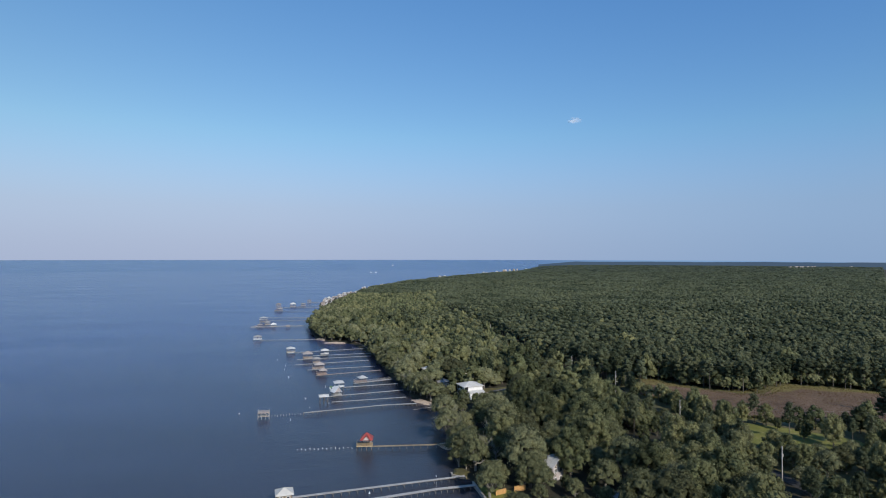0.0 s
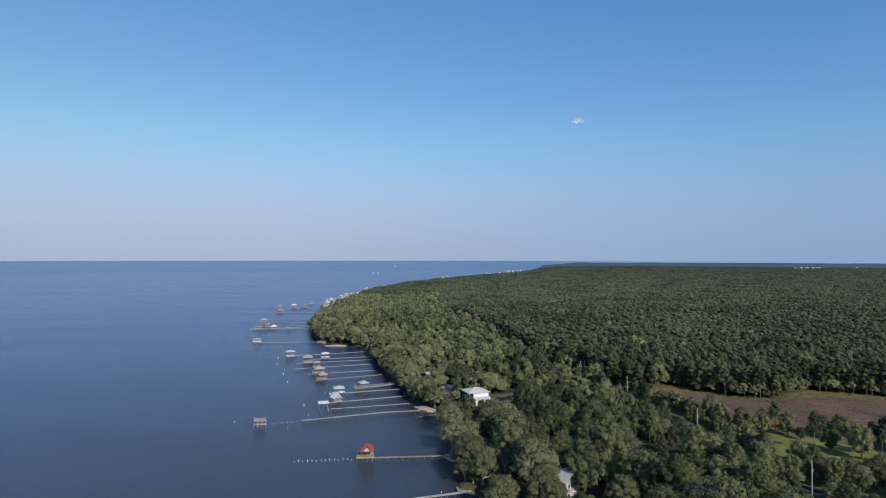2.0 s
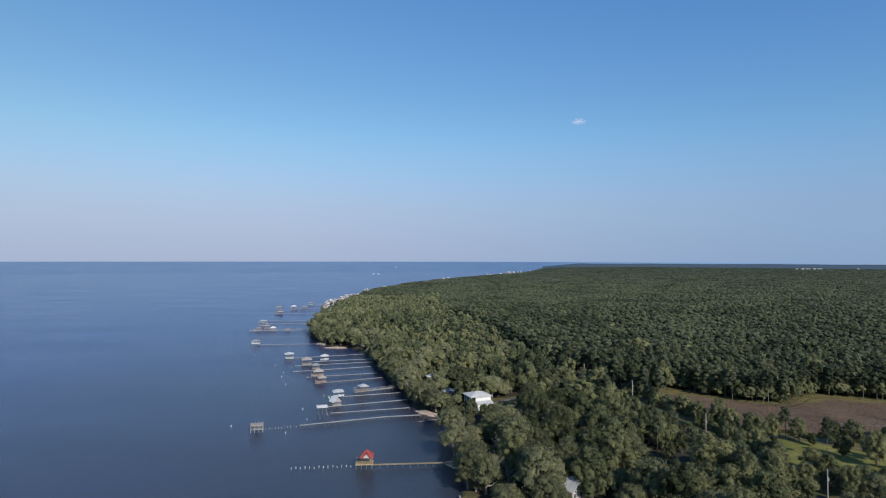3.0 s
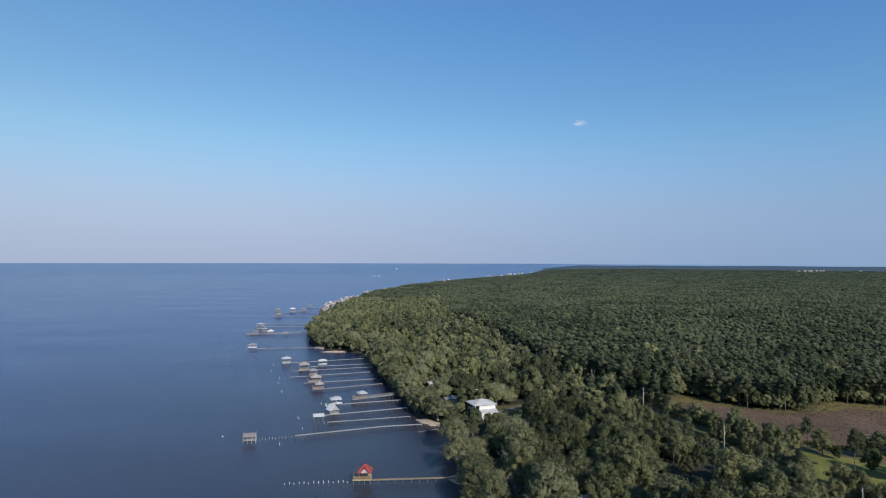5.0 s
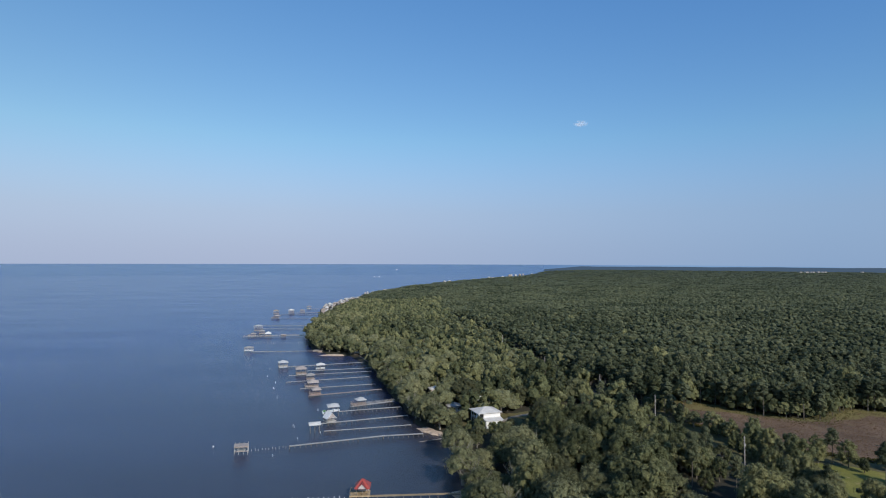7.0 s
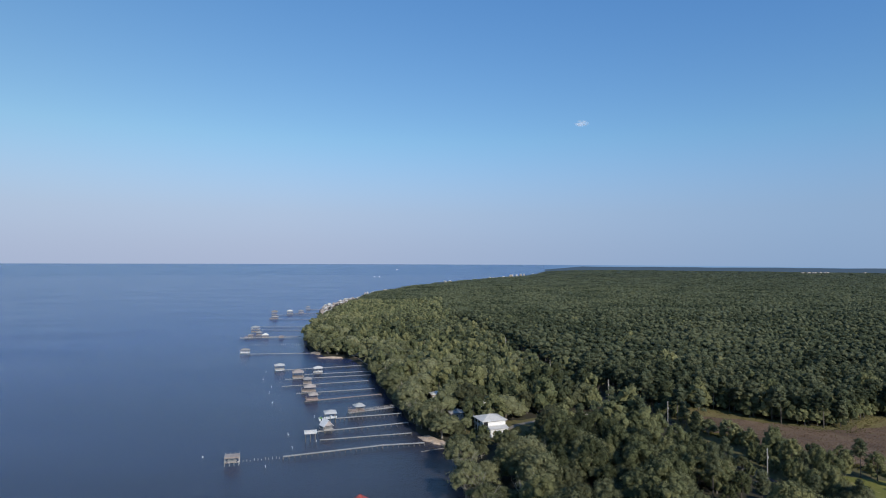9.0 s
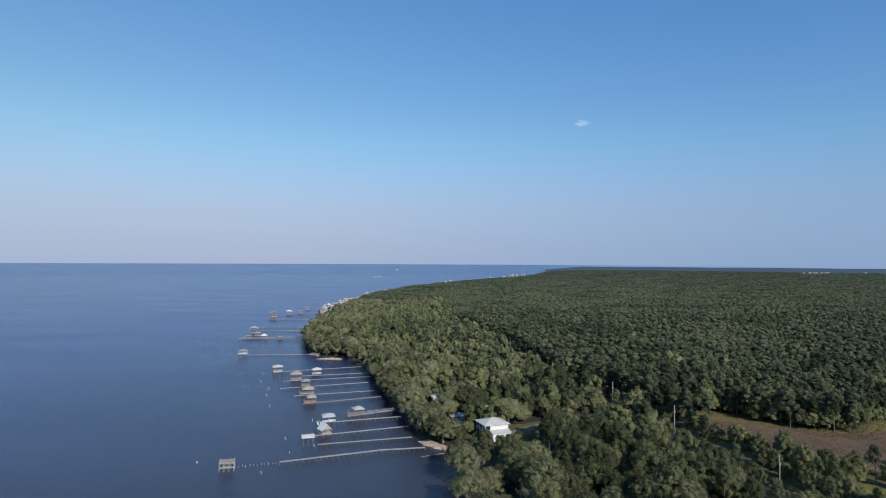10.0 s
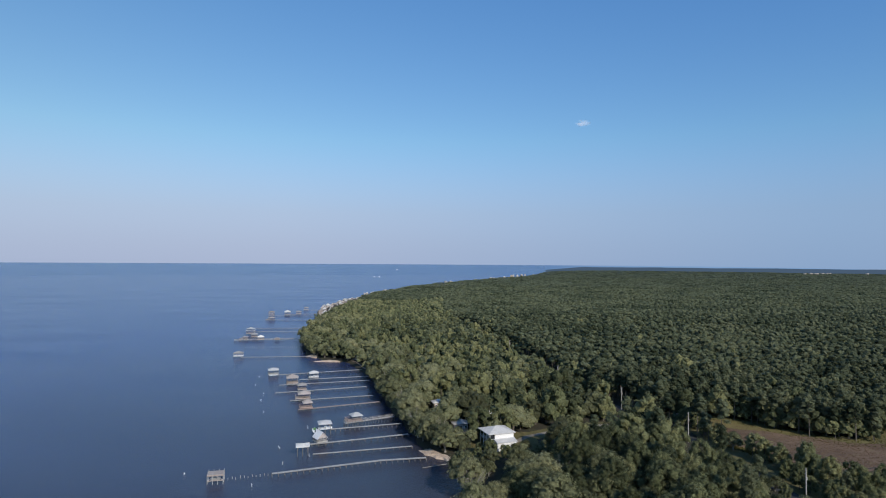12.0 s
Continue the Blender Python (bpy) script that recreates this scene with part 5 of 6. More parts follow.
def house(x, y, w, d, turn, label, walls, tiles, eave, ridge, roof="hip", wing=None, win=3, floors=1):
    """A house: walls with window openings framed on them, a roof, steps up, and a lower wing where there is one."""
    root = thing("house", Matrix.Translation((x, y, 1.1)) @ Matrix.Rotation(radians(turn), 4, "Z"), label, "house")
    bm = bmesh.new()
    for s in (-1, 1):
        block(bm, (0, s * (d / 2 - 0.12), eave / 2), (w, 0.24, eave))
        block(bm, (s * (w / 2 - 0.12), 0, eave / 2), (0.24, d - 0.48, eave))
    part("wall", bm, walls, root)
    r = part("roof", hip_roof(w, d, eave + 0.1, ridge, 0.7) if roof == "hip" else gable_roof(w, d, eave + 0.1, ridge, 0.5), tiles, root)
    cap = bmesh.new()
    if roof == "hip":
        rod(cap, (-(w - d) / 2 - 0.2, 0, ridge + 0.02), ((w - d) / 2 + 0.2, 0, ridge + 0.02), 0.1, 0.1, 5)
    else:
        rod(cap, (0, -d / 2 - 0.4, ridge + 0.02), (0, d / 2 + 0.4, ridge + 0.02), 0.1, 0.1, 5)
        for s in (-1, 1):
            bm = bmesh.new()
            solid(bm, [(-w / 2, s * d / 2, eave), (w / 2, s * d / 2, eave), (0, s * d / 2, ridge - 0.1), (-w / 2, s * (d / 2 - 0.2), eave), (w / 2, s * (d / 2 - 0.2), eave), (0, s * (d / 2 - 0.2), ridge - 0.1)],
                  [(0, 1, 2), (5, 4, 3), (0, 3, 4, 1), (1, 4, 5, 2), (2, 5, 3, 0)])
            part("gable", bm, walls, root)
    part("ridge_cap", cap, tiles, r)

    def window(cx, cy, cz, ww, hh, side):
        bm = bmesh.new()
        block(bm, (cx, cy, cz), (ww, 0.06, hh) if side == 0 else (0.06, ww, hh))
        g = part("window", bm, DARK, root)
        bm = bmesh.new()
        for q in (-1, 1):
            if side == 0:
                block(bm, (cx + q * ww / 2, cy - 0.03, cz), (0.12, 0.12, hh + 0.2))
                block(bm, (cx, cy - 0.03, cz + q * hh / 2), (ww, 0.12, 0.12))
            else:
                block(bm, (cx + 0.03, cy + q * ww / 2, cz), (0.12, 0.12, hh + 0.2))
                block(bm, (cx + 0.03, cy, cz + q * hh / 2), (0.12, ww, 0.12))
        block(bm, (cx, cy - 0.02, cz), (0.06, 0.1, hh) if side == 0 else (0.1, 0.06, hh))
        part("frame", bm, WHITE_PAINT, g)

    for f in range(floors):
        z = eave - 1.5 - 2.9 * f
        for i in range(win):
            window(-w / 2 + w * (i + 0.5) / win, -d / 2 - 0.02, z, min(1.2, w / win * 0.5), 1.4, 0)
            window(w / 2 + 0.02, -d / 2 + d * (i + 0.5) / win, z, min(1.2, d / win * 0.5), 1.4, 1)
    if wing:
        ww, wd, we = wing
        bm = bmesh.new()
        block(bm, (w / 2 - ww / 2, -d / 2 - wd / 2, we / 2), (ww, wd, we))
        part("lower_wing", bm, walls, root)
        bm = bmesh.new()
        solid(bm, [(w / 2 - ww - 0.3, -d / 2 - wd - 0.4, we), (w / 2 + 0.3, -d / 2 - wd - 0.4, we), (w / 2 + 0.3, -d / 2 - 0.01, we + 0.9), (w / 2 - ww - 0.3, -d / 2 - 0.01, we + 0.9),
                   (w / 2 - ww - 0.3, -d / 2 - wd - 0.4, we - 0.15), (w / 2 + 0.3, -d / 2 - wd - 0.4, we - 0.15), (w / 2 + 0.3, -d / 2 - 0.01, we + 0.75), (w / 2 - ww - 0.3, -d / 2 - 0.01, we + 0.75)],
              [(0, 1, 2, 3), (7, 6, 5, 4), (0, 4, 5, 1), (1, 5, 6, 2), (2, 6, 7, 3), (3, 7, 4, 0)])
        part("lower_roof", bm, tiles, root)
        window(w / 2 - ww * 0.65, -d / 2 - wd - 0.02, we - 1.3, 1.0, 1.2, 0)
    return root


def raised_house(x, y, turn):
    """The white house: an upper storey under a wide hip roof, an open porch on the bay side, a lower wing with a lean-to roof."""
    root = thing("house", Matrix.Translation((x, y, 1.1)) @ Matrix.Rotation(radians(turn), 4, "Z"), "white raised house with a pale metal hip roof and open porch", "house")
    w, d, porch, floor_z, eave, ridge = 10.4, 9.2, 2.2, 3.3, 6.3, 8.1
    core = w - porch
    bm = bmesh.new()
    for s in (-1, 1):
        block(bm, (porch / 2, s * (d / 2 - 0.12), eave / 2), (core, 0.24, eave))
        block(bm, (porch / 2 + s * (core / 2 - 0.12), 0, eave / 2), (0.24, d - 0.48, eave))
    part("wall", bm, WHITE_PAINT, root)
    r = part("roof", hip_roof(w, d, eave + 0.1, ridge, 0.75), WHITE_ROOF, root)
    seams = bmesh.new()   # standing seams of the metal sheets
    for i in range(13):
        px = -w / 2 - 0.5 + (w + 1.0) * i / 12
        back = max(0.0, abs(px) - (w - d) / 2) / (d / 2 + 0.75 - 0.02)
        for s in (-1, 1):
            if back < 0.95:
                rod(seams, (px, s * (d / 2 + 0.72), eave + 0.14), (px, s * (d / 2 + 0.72) * back, eave + 0.14 + (ridge - eave - 0.1) * (1 - back)), 0.035, 0.035, 4)
    part("standing_seam", seams, WHITE_ROOF, r)
    part("ridge_cap", rod(bmesh.new(), (-(w - d) / 2, 0, ridge + 0.01), ((w - d) / 2, 0, ridge + 0.01), 0.07, 0.07, 5), WHITE_ROOF, r)
    part("porch_deck", block(bmesh.new(), (-w / 2 + porch / 2, 0, floor_z), (porch, d, 0.2)), GREY_WOOD, root)
    rail = bmesh.new()
    for z in (0.55, 1.0):
        block(rail, (-w / 2 + 0.06, 0, floor_z + z), (0.08, d, 0.08))
        block(rail, (-w / 2 + porch / 2, -d / 2 + 0.06, floor_z + z), (porch, 0.08, 0.08))
    part("porch_railing", rail, WHITE_PAINT, root)
    post = None
    for i in range(4):
        p = (-w / 2 + 0.12, -d / 2 + 0.12 + (d - 0.24) * i / 3, 0)
        if post is None:
            post = part("porch_post", block(bmesh.new(), (0, 0, eave / 2), (0.2, 0.2, eave)), WHITE_PAINT, root)
            post.location = p
        else:
            ob = new("porch_post", post.data)
            ob.parent, ob.location = root, p
    for k in range(10):   # stairs down to the yard
        part("stair_tread", block(bmesh.new(), (-w / 2 - 0.3 - 0.28 * k, -d / 2 + 1.0, floor_z - 0.18 - 0.33 * k), (0.3, 1.2, 0.06)), GREY_WOOD, root)

    def opening(cx, cz, ww, hh, cy):
        g = part("window", block(bmesh.new(), (cx, cy, cz), (ww, 0.05, hh)), DARK, root)
        bm = bmesh.new()
        for q in (-1, 1):
            block(bm, (cx + q * ww / 2, cy - 0.02, cz), (0.1, 0.1, hh + 0.1))
            block(bm, (cx, cy - 0.02, cz + q * hh / 2), (ww - 0.1, 0.1, 0.1))
        part("frame", bm, WHITE_PAINT, g)

    part("porch_door", block(bmesh.new(), (-w / 2 + porch - 0.02, -1.0, floor_z + 1.2), (0.06, 3.2, 2.2)), DARK, root)
    # dark panel added for the shade inside the open porch
    part("porch_screen", block(bmesh.new(), (-w / 2 + porch - 0.9, -d / 2 + 0.25, floor_z + 1.45), (1.7, 0.06, 2.6)), DARK, root)
    part("lower_wing", block(bmesh.new(), (porch / 2, -d / 2 - 1.25, 1.75), (core, 2.46, 3.5)), WHITE_PAINT, root)
    bm = bmesh.new()
    x0, x1, y0, y1 = -core / 2 + porch / 2 - 0.3, core / 2 + porch / 2 + 0.3, -d / 2 - 2.9, -d / 2 - 0.01
    solid(bm, [(x0, y0, 3.5), (x1, y0, 3.5), (x1, y1, 4.3), (x0, y1, 4.3), (x0, y0, 3.38), (x1, y0, 3.38), (x1, y1, 4.18), (x0, y1, 4.18)],
          [(0, 1, 2, 3), (7, 6, 5, 4), (0, 4, 5, 1), (1, 5, 6, 2), (2, 6, 7, 3), (3, 7, 4, 0)])
    part("lower_roof", bm, PALE_ROOF, root)
    for cx in (-1.3, -0.2):
        opening(cx, 2.1, 0.8, 1.1, -d / 2 - 2.5)
    opening(3.9, 2.1, 0.9, 1.1, -d / 2 - 2.5)
    return root


raised_house(19.2, 313.0, 20)
cross = house(38.9, 198.6, 5.2, 8.0, 36, "pinkish-grey gabled house with a pale grey roof", PINK_WALL, PALE_ROOF, 4.9, 7.1, "gable", win=2, floors=2)
part("side_wing", block(bmesh.new(), (3.6, 1.4, 2.3), (2.0, 3.4, 4.6)), PINK_WALL, cross)
bm = gable_roof(3.6, 5.0, 4.7, 6.6, 0.35)
bm.transform(Matrix.Translation((2.6, 1.4, 0)) @ Matrix.Rotation(radians(90), 4, "Z"))
part("side_roof", bm, WHITE_ROOF, cross)
for px, py in ((7.2, -3.7), (7.2, -1.1)):
    part("deck_post", block(bmesh.new(), (px, py, 1.25), (0.16, 0.16, 2.6)), WHITE_PAINT, cross)
part("back_deck", block(bmesh.new(), (5.6, -2.4, 2.6), (3.6, 3.0, 0.16)), WHITE_PAINT, cross)
house(-14.0, 401.0, 5.0, 6.0, 14, "small white gabled cottage hidden in trees", WHITE_PAINT, WHITE_ROOF, 5.8, 7.9, "gable", win=1)
house(-4.0, 366.0, 5.6, 4.2, 14, "low cottage with a white roof among oaks", TAN_WALL, WHITE_ROOF, 5.0, 6.3)
house(18.0, 343.0, 7.0, 6.0, 20, "white cottage half hidden behind trees", WHITE_PAINT, WHITE_ROOF, 5.2, 7.4, "gable")
house(5.0, 332.0, 6.0, 5.0, 14, "dark-roofed cottage among shore oaks", PINK_WALL, GREY_ROOF, 4.2, 5.6)
house(108.0, 350.0, 4.6, 3.6, -20, "small white-fronted shed by the woodland road", WHITE_PAINT, GREY_ROOF, 2.8, 3.9, win=1)
house(56.0, 173.0, 6.0, 6.0, 10, "low outbuilding with a pale flat roof", PINK_WALL, GREY_ROOF, 3.8, 4.6)


# ---- the water's edge ----
def bank(name, edge, height, material, label, category):
    """A low mound of sand or earth with sloping, uneven sides."""
    bm = bmesh.new()
    cx, cy = sum(p[0] for p in edge) / len(edge), sum(p[1] for p in edge) / len(edge)
    rings = []
    for k, (shrink, z) in enumerate(((1.12, -0.4), (1.0, 0.12), (0.82, height * 0.6), (0.5, height))):
        ring = []
        for i in range(len(edge) * 4):
            a, b, u = edge[i // 4], edge[(i // 4 + 1) % len(edge)], (i % 4) / 4
            x, y = a[0] + (b[0] - a[0]) * u, a[1] + (b[1] - a[1]) * u
            w = 1 + 0.05 * math.sin(i * 1.7 + k)
            ring.append(bm.verts.new((cx + (x - cx) * shrink * w, cy + (y - cy) * shrink * w, z + 0.06 * math.sin(i * 2.3 + k))))
        rings.append(ring)
    for a, b in zip(rings, rings[1:]):
        for i in range(len(a)):
            bm.faces.new((a[i], a[(i + 1) % len(a)], b[(i + 1) % len(a)], b[i]))
    bm.faces.new(rings[-1])
    bmesh.ops.recalc_face_normals(bm, faces=bm.faces)
    return tagged(part(name, bm, material), label, category, kind="structure")


bank("sand_spit", [(-11.6, 309.8), (-9.2, 304.4), (-6.6, 303.2), (-5.0, 300.4), (-2.2, 299.4), (-0.4, 296.4), (2.6, 293.2), (4.2, 297.4), (0.4, 303.0), (-3.0, 305.4), (-4.6, 308.6), (-8.0, 312.6)], 0.85, SAND, "pale sandy point below leaning oaks", "beach")
bank("beach", [(-96, 515.5), (-84, 513.5), (-71.5, 514.6), (-66, 518), (-76, 523), (-90, 521)], 0.8, SAND, "low sandy spit with grass behind", "beach")
bank("sand_patch", [(-107, 537), (-99, 531), (-95, 534), (-100, 545), (-108, 550)], 0.9, SAND, "small sandy patch under shore trees", "beach")
bank("earth_bank", [(1.6, 235.6), (3.2, 232.6), (4.6, 230.6), (8.0, 229.4), (10.5, 231.5), (9.5, 236.0), (5.5, 237.4), (3.0, 236.6)], 1.2, SAND, "bare reddish earth bank with washed-out roots", "bank")
bank("lawn_corner", [(6.2, 202.0), (10.8, 199.5), (14.0, 204.0), (10.0, 210.0), (7.0, 209.0)], 0.95, ROUGH, "rough grass corner above the seawall", "lawn")
bank("garden", [(13.6, 193.0), (16.0, 181.0), (23.0, 170.0), (33.0, 174.0), (31.0, 186.0), (20.0, 192.0)], 1.35, LAWN, "patchy garden grass behind the seawall", "lawn")


def seawall(line, top, label, material=CONCRETE):
    bm = bmesh.new()
    for (x0, y0), (x1, y1) in zip(line, line[1:]):
        n, a = math.hypot(x1 - x0, y1 - y0), math.atan2(y1 - y0, x1 - x0)
        block(bm, ((x0 + x1) / 2, (y0 + y1) / 2, top / 2 - 0.4), (n + 0.2, 0.35, top + 0.8), a)
        block(bm, ((x0 + x1) / 2, (y0 + y1) / 2, top + 0.06), (n + 0.3, 0.6, 0.14), a)
    return tagged(part("seawall", bm, material), label, "seawall", kind="structure")


seawall([(6.1, 204.0), (6.4, 201.9), (10.8, 199.6)], 0.7, "low weathered seawall round a grass corner")
seawall([(12.9, 194.2), (15.6, 182.5), (18.0, 166.0)], 1.2, "long low seawall along the garden")
seawall([(-72, 519), (-64.5, 509), (-57, 488), (-49, 470)], 1.0, "brown timber bulkhead along the shore", RED_WOOD)


def fence(a, b, h, label):
    """Upright boards on rails between posts."""
    n = max(2, int(math.hypot(b[0] - a[0], b[1] - a[1]) / 0.5))
    turn = math.atan2(b[1] - a[1], b[0] - a[0])
    root = thing("fence", Matrix.Translation((a[0], a[1], 1.15)) @ Matrix.Rotation(turn, 4, "Z"), label, "fence")
    first = None
    for i in range(n):
        if first is None:
            bm = block(bmesh.new(), (0.25, 0, h / 2), (0.46, 0.04, h))
            first = part("board", bm, ORANGE_WOOD, root)
        else:
            ob = new("board", first.data)
            ob.parent, ob.location = root, (i * 0.5, 0.01 * (i % 2), 0.02 * (i % 3))
    for z in (0.4, h - 0.3):
        part("rail", block(bmesh.new(), (n * 0.25, 0.06, z), (n * 0.5, 0.06, 0.1)), ORANGE_WOOD, root)
    return root


seawall([(3.2, 295.6), (3.6, 287.0), (5.4, 278.5)], 0.9, "weathered timber bulkhead beside the sandy point", PILE_WOOD)
log = part("driftwood_log", rod(bmesh.new(), (2.2, 296.0, 0.18), (-10.0, 290.6, 0.05), 0.16, 0.09, 6), PALE_BARK)
tagged(log, "long pale driftwood log lying in the shallows", "log")
fence((19.2, 182.6), (22.8, 184.6), 1.7, "fresh orange board fence beside the garden")
fence((25.4, 186.0), (29.4, 187.2), 1.7, "fresh orange board fence under the oaks")


# ---- far things ----
def beach_house(x, y, w, d, h, turn, roof, walls):
    """A far house by the water: walls, roof, a row of dark windows."""
    root = thing("beach_house", Matrix.Translation((x, y, 0.6)) @ Matrix.Rotation(radians(turn), 4, "Z"), "far white beach house on the shoreline", "house", "far beach houses")
    part("wall", block(bmesh.new(), (0, 0, h / 2), (w, d, h), 0, 0.05), walls, root)
    part("roof", hip_roof(w, d, h + 0.1, h + 2.2, 0.6), roof, root)
    for i in range(3):
        part("window", block(bmesh.new(), (-w / 2 + w * (i + 0.5) / 3, -d / 2 - 0.02, h * 0.6), (w * 0.16, 0.06, 1.5)), DARK, root)
    return root


rng = np.random.default_rng(63)
y = 890.0
for i in range(92):
    w = rng.uniform(2.6, 4.8) if y < 1500 else rng.uniform(6, 11)
    # white houses get duller tones: haze over the shore put into their colours
    if y < 1480 or rng.random() < 0.5 or 2600 < y < 2850:
        beach_house(float(shore(y)) + rng.uniform(3, 20 if y < 1400 else 9), y, w, w * 0.8, rng.uniform(1.8, 3.6) if y < 1300 else rng.uniform(5, 8) if y < 1900 else rng.uniform(16, 20) if 2600 < y < 2850 else rng.uniform(10.5, 14.5), rng.uniform(-30, 50),
                    (GREY_ROOF, PALE_ROOF, PALE_ROOF, BROWN_ROOF)[i % 4], (PINK_WALL, GREY_WOOD, TAN_WALL)[i % 3])
    y += rng.uniform(6, 16) * (1.0 if y < 1400 else y / 600.0)


def far_boat(x, y, length, z=0.0):
    root = thing("motor_boat", Matrix.Translation((x, y, z)), "tiny white motor boat out on the bay", "boat")
    bm = bmesh.new()
    block(bm, (0, 0, 0.6), (length, length * 0.3, 1.4), 0, 0.3)
    part("hull", bm, GEL, root)
    part("cabin", block(bmesh.new(), (-0.1 * length, 0, 2.0), (length * 0.4, length * 0.24, 1.6), 0, 0.2), GEL, root)
    return root


far_boat(-274, 3937, 15.0, 21.4)
far_boat(-312, 2916, 9.0)
far_boat(-288, 2918, 9.0)

arch = thing("boat_shelter", Matrix.Translation((-67.5, 516.5, 0.9)) @ Matrix.Rotation(radians(-12), 4, "Z"), "white arched shelter at the head of the beach", "shelter")
bm = bmesh.new()
rim = [[bm.verts.new((4.2 * math.cos(math.pi * k / 8), y, 3.2 * math.sin(math.pi * k / 8))) for k in range(9)] for y in (-2.2, 2.2)]
inner = [[bm.verts.new((4.05 * math.cos(math.pi * k / 8), y, 3.05 * math.sin(math.pi * k / 8))) for k in range(9)] for y in (-2.2, 2.2)]
for k in range(8):
    bm.faces.new((rim[0][k], rim[0][k + 1], rim[1][k + 1], rim[1][k]))
    bm.faces.new((inner[0][k + 1], inner[0][k], inner[1][k], inner[1][k + 1]))
    for e in (0, 1):
        bm.faces.new((rim[e][k], inner[e][k], inner[e][k + 1], rim[e][k + 1]))
part("canopy", bm, WHITE_PAINT, arch)
bm = bmesh.new()
bm.faces.new([bm.verts.new((4.05 * math.cos(math.pi * k / 8), 2.1, 3.05 * math.sin(math.pi * k / 8))) for k in range(9)])
bmesh.ops.solidify(bm, geom=bm.faces[:], thickness=0.08)
part("back_wall", bm, WHITE_PAINT, arch)


# ---- the one small cloud ----
def cloud_matter():
    m, n, l, b = nodes_of("thin_cloud")
    d, t, s = n.new("ShaderNodeMixShader"), n.new("ShaderNodeBsdfTransparent"), n.new("ShaderNodeMixShader")
    for k, kind in enumerate(("ShaderNodeBsdfDiffuse", "ShaderNodeBsdfTranslucent")):
        side = n.new(kind)
        side.inputs[0].default_value = (0.97, 0.97, 0.98, 1)
        l.new(side.outputs[0], d.inputs[1 + k])
    wisps = ramp_of(n, l, noise_of(n, l, 0.022, 6.0, 0.7, "Object", (0.8, 1.0, 2.2)), [(0.42, (0, 0, 0)), (0.66, (1, 1, 1))])
    tc, mp, ball = n.new("ShaderNodeTexCoord"), n.new("ShaderNodeMapping"), n.new("ShaderNodeTexGradient")
    mp.inputs["Scale"].default_value = (1 / 62.0, 1 / 62.0, 1 / 27.0)
    ball.gradient_type = "SPHERICAL"
    l.new(tc.outputs["Object"], mp.inputs[0])
    l.new(mp.outputs[0], ball.inputs[0])
    f = math_of(n, l, "MULTIPLY", math_of(n, l, "MULTIPLY", wisps, 1.7), ball.outputs["Fac"])
    thick = ramp_of(n, l, f, [(0.06, (0, 0, 0)), (0.6, (0.30, 0.30, 0.30))])
    l.new(thick, s.inputs[0])
    l.new(t.outputs[0], s.inputs[1])
    l.new(d.outputs[0], s.inputs[2])
    l.new(s.outputs[0], n["Material Output"].inputs["Surface"])
    return m


# veils of vapour, one behind the other, each with uneven relief
rng = np.random.default_rng(77)
veils = []
for k in range(3):
    gx_, gz_ = np.meshgrid(np.linspace(-62, 62, 15), np.linspace(-27, 27, 9))
    gy_ = (k - 1) * 9 + rng.uniform(-3, 3, gx_.shape)
    ids = np.arange(gx_.size).reshape(gx_.shape)
    q = np.stack([ids[:-1, :-1], ids[:-1, 1:], ids[1:, 1:], ids[1:, :-1]], -1).reshape(-1, 4)
    veils.append((np.stack([gx_, gy_, gz_], -1).reshape(-1, 3), np.concatenate([q[:, [0, 1, 2]], q[:, [0, 2, 3]]]), 0))
v, f, _ = join(veils)
cloud = new("cloud", mesh_from("cloud", v, f, [cloud_matter()], smooth=True))
cloud.location = (1011.0, 4200.0, 75.0 + 987.0)
tagged(cloud, "one small thin white cloud in a clear sky", "cloud", kind="stuff")

for i, (x, w, h) in enumerate(((2300, 16, 20.6), (2345, 24, 21.2), (2378, 12, 20.4), (2400, 14, 20.8), (2440, 18, 21.4), (2475, 12, 20.6), (2500, 14, 21.0), (2750, 14, 21.0))):
    root = thing("town_block", Matrix.Translation((x * 0.93, 3500 + 10 * i, 1.0)), "pale building of a far town above the woods", "building", "far town buildings")
    part("wall", block(bmesh.new(), (0, 0, h / 2), (w * 0.7, 16, h), 0, 0.2), PINK_WALL, root)
    part("roof", block(bmesh.new(), (0, 0, h + 0.3), (w * 0.7 + 1, 17, 0.6), 0, 0.1), PALE_ROOF, root)


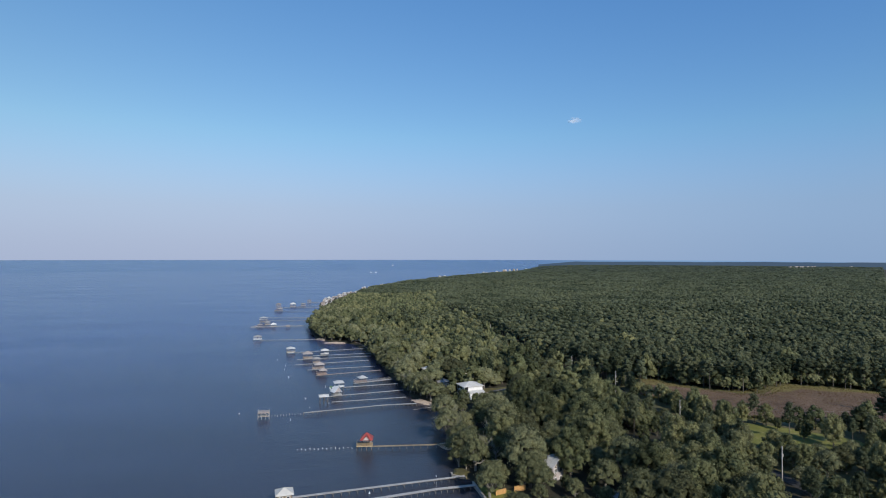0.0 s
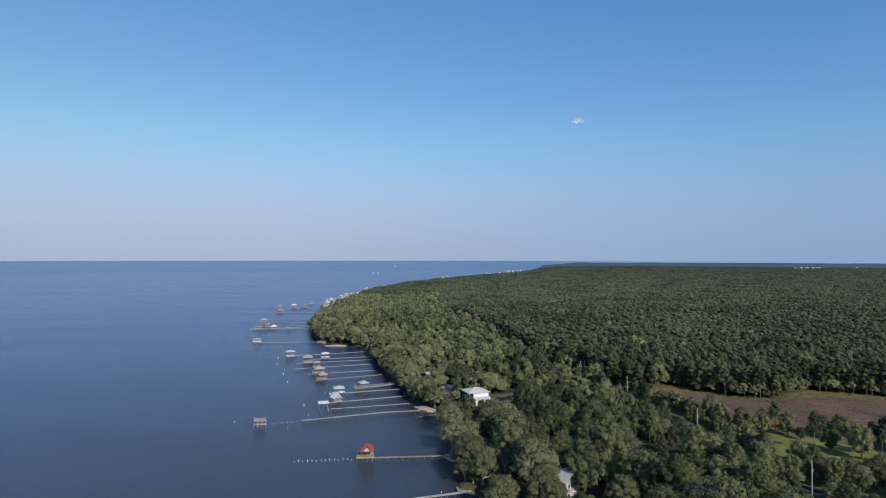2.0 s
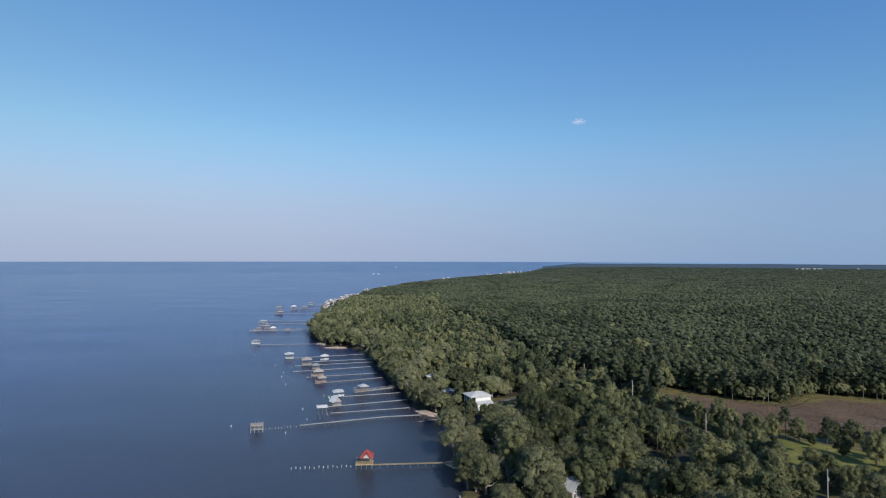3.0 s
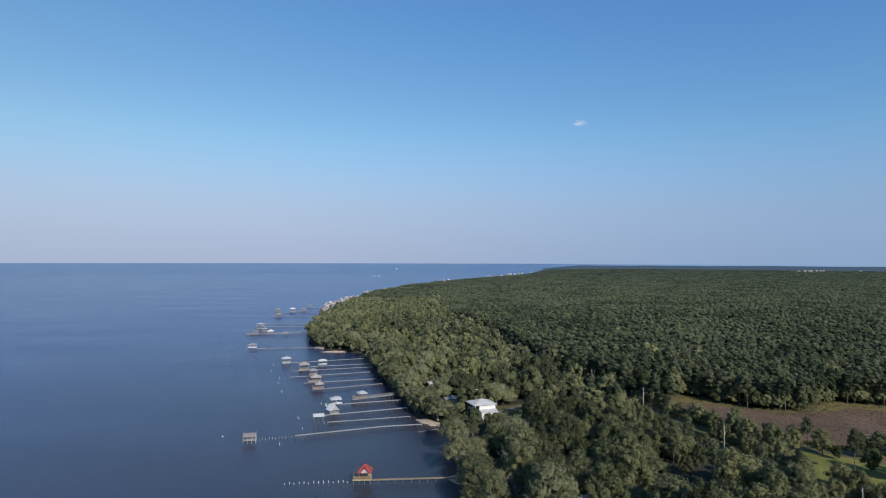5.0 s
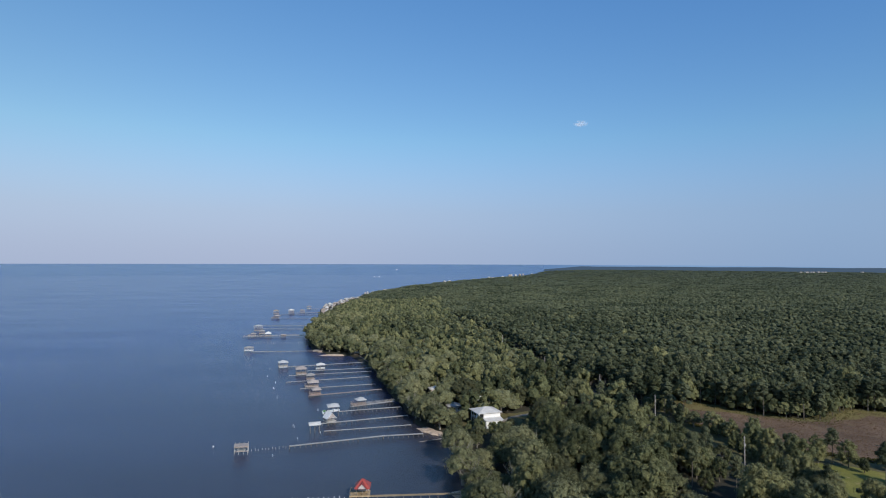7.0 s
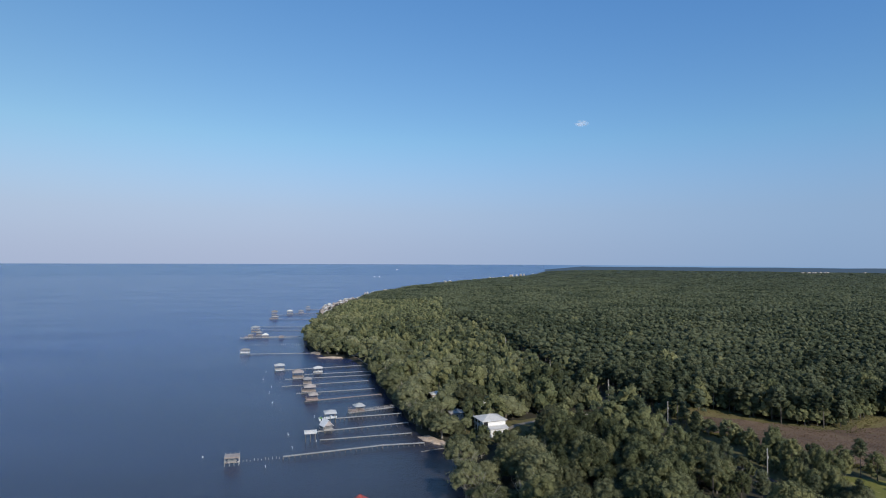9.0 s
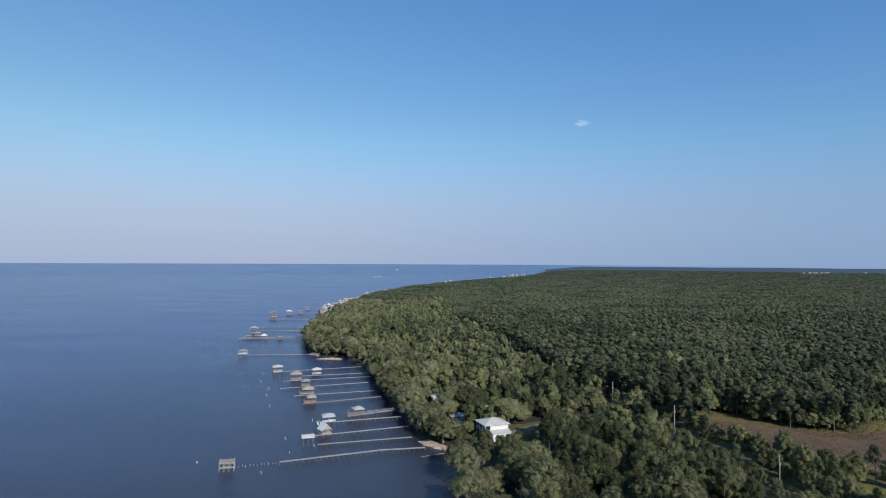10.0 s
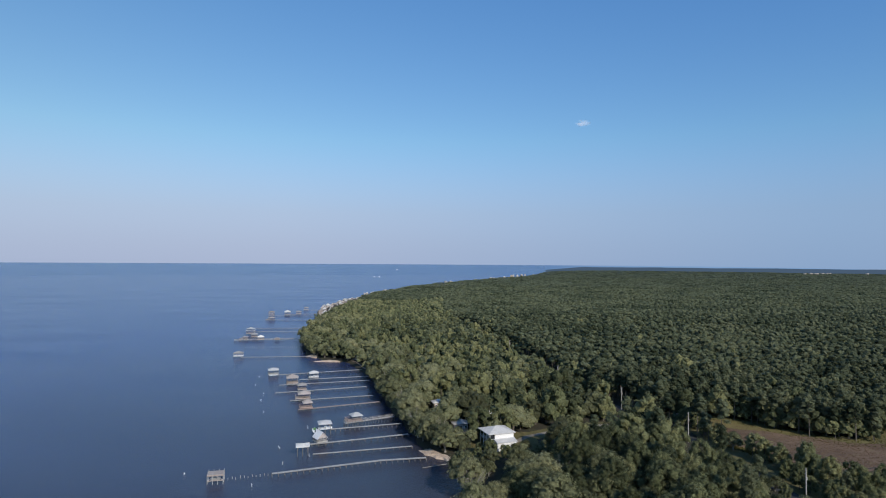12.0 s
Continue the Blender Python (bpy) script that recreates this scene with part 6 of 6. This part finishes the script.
def snag(x, y, h, turn):
    """A dead tree: pale forked limbs without leaves."""
    rng = np.random.default_rng(int(abs(x * 13 + y)))
    limbs = [limb([(0, 0, -0.3), (0.2, 0.1, h * 0.3), (0.1, 0.3, h * 0.55)], [0.26, 0.18, 0.12], 6)]
    for i in range(11):
        a, r = i * 2.4, rng.uniform(0.18, 0.42) * h
        z = h * rng.uniform(0.62, 1.0)
        mid = (r * 0.5 * math.cos(a), r * 0.5 * math.sin(a), z * 0.72)
        tip = (r * math.cos(a), r * math.sin(a), z)
        limbs.append(limb([(0.1, 0.2, h * rng.uniform(0.3, 0.5)), mid, tip], [0.09, 0.06, 0.02], 5))
        limbs.append(limb([mid, (tip[0] + rng.normal(0, 0.9), tip[1] + rng.normal(0, 0.9), z * rng.uniform(0.85, 1.05))], [0.045, 0.02], 4))
    v, f, _ = join(limbs)
    root = thing("bare_tree", Matrix.Translation((x, y, 1.0)) @ Matrix.Rotation(turn, 4, "Z"), "dead tree with pale bare limbs among oaks", "tree", "bare trees in the shore woods")
    new("limb", mesh_from("bare_limbs", v, f, [PALE_BARK])).parent = root
    return root


for x, y, h in ((-4.0, 316.0, 12.5), (-18.0, 437.0, 13.0), (18.5, 349.0, 12.0), (-14.5, 331.0, 11.5), (9.0, 236.0, 12.0), (12.5, 215.0, 11.0), (-28.0, 392.0, 12.0), (27.0, 368.0, 12.5), (22.0, 230.0, 12.0), (13.0, 208.5, 10.5), (17.5, 212.0, 11.0), (22.0, 207.5, 10.0), (10.5, 225.5, 10.5), (6.5, 256.0, 11.0), (-22.0, 372.0, 11.5), (-33.0, 412.0, 11.5), (34.0, 262.0, 12.5)):
    snag(x, y, h, x)


def buoy(x, y, label):
    root = thing("marker_buoy", Matrix.Translation((x, y, 0)), label, "buoy", "buoys in the bay")
    bm = bmesh.new()
    bmesh.ops.create_uvsphere(bm, u_segments=10, v_segments=6, radius=0.28, matrix=Matrix.Translation((0, 0, 0.12)))
    part("float", bm, WHITE_PAINT, root)
    part("stem", rod(bmesh.new(), (0, 0, 0.3), (0, 0, 0.8), 0.06, 0.04, 6), WHITE_PAINT, root)
    return root


buoy(-20.4, 188.0, "white mooring buoy floating beside the pier")
buoy(-93.0, 283.6, "small white marker buoy alone on the bay")

lamp = thing("lamp_post", Matrix.Translation((0.8, 189.2, 1.3)), "thin grey lamp post standing on the pier", "lamp post")
part("shaft", rod(bmesh.new(), (0, 0, -0.05), (0, 0, 3.6), 0.06, 0.045, 6), POLE_WOOD, lamp)
part("lantern", block(bmesh.new(), (0, 0, 3.7), (0.26, 0.26, 0.22), 0, 0.04), GEL, lamp)
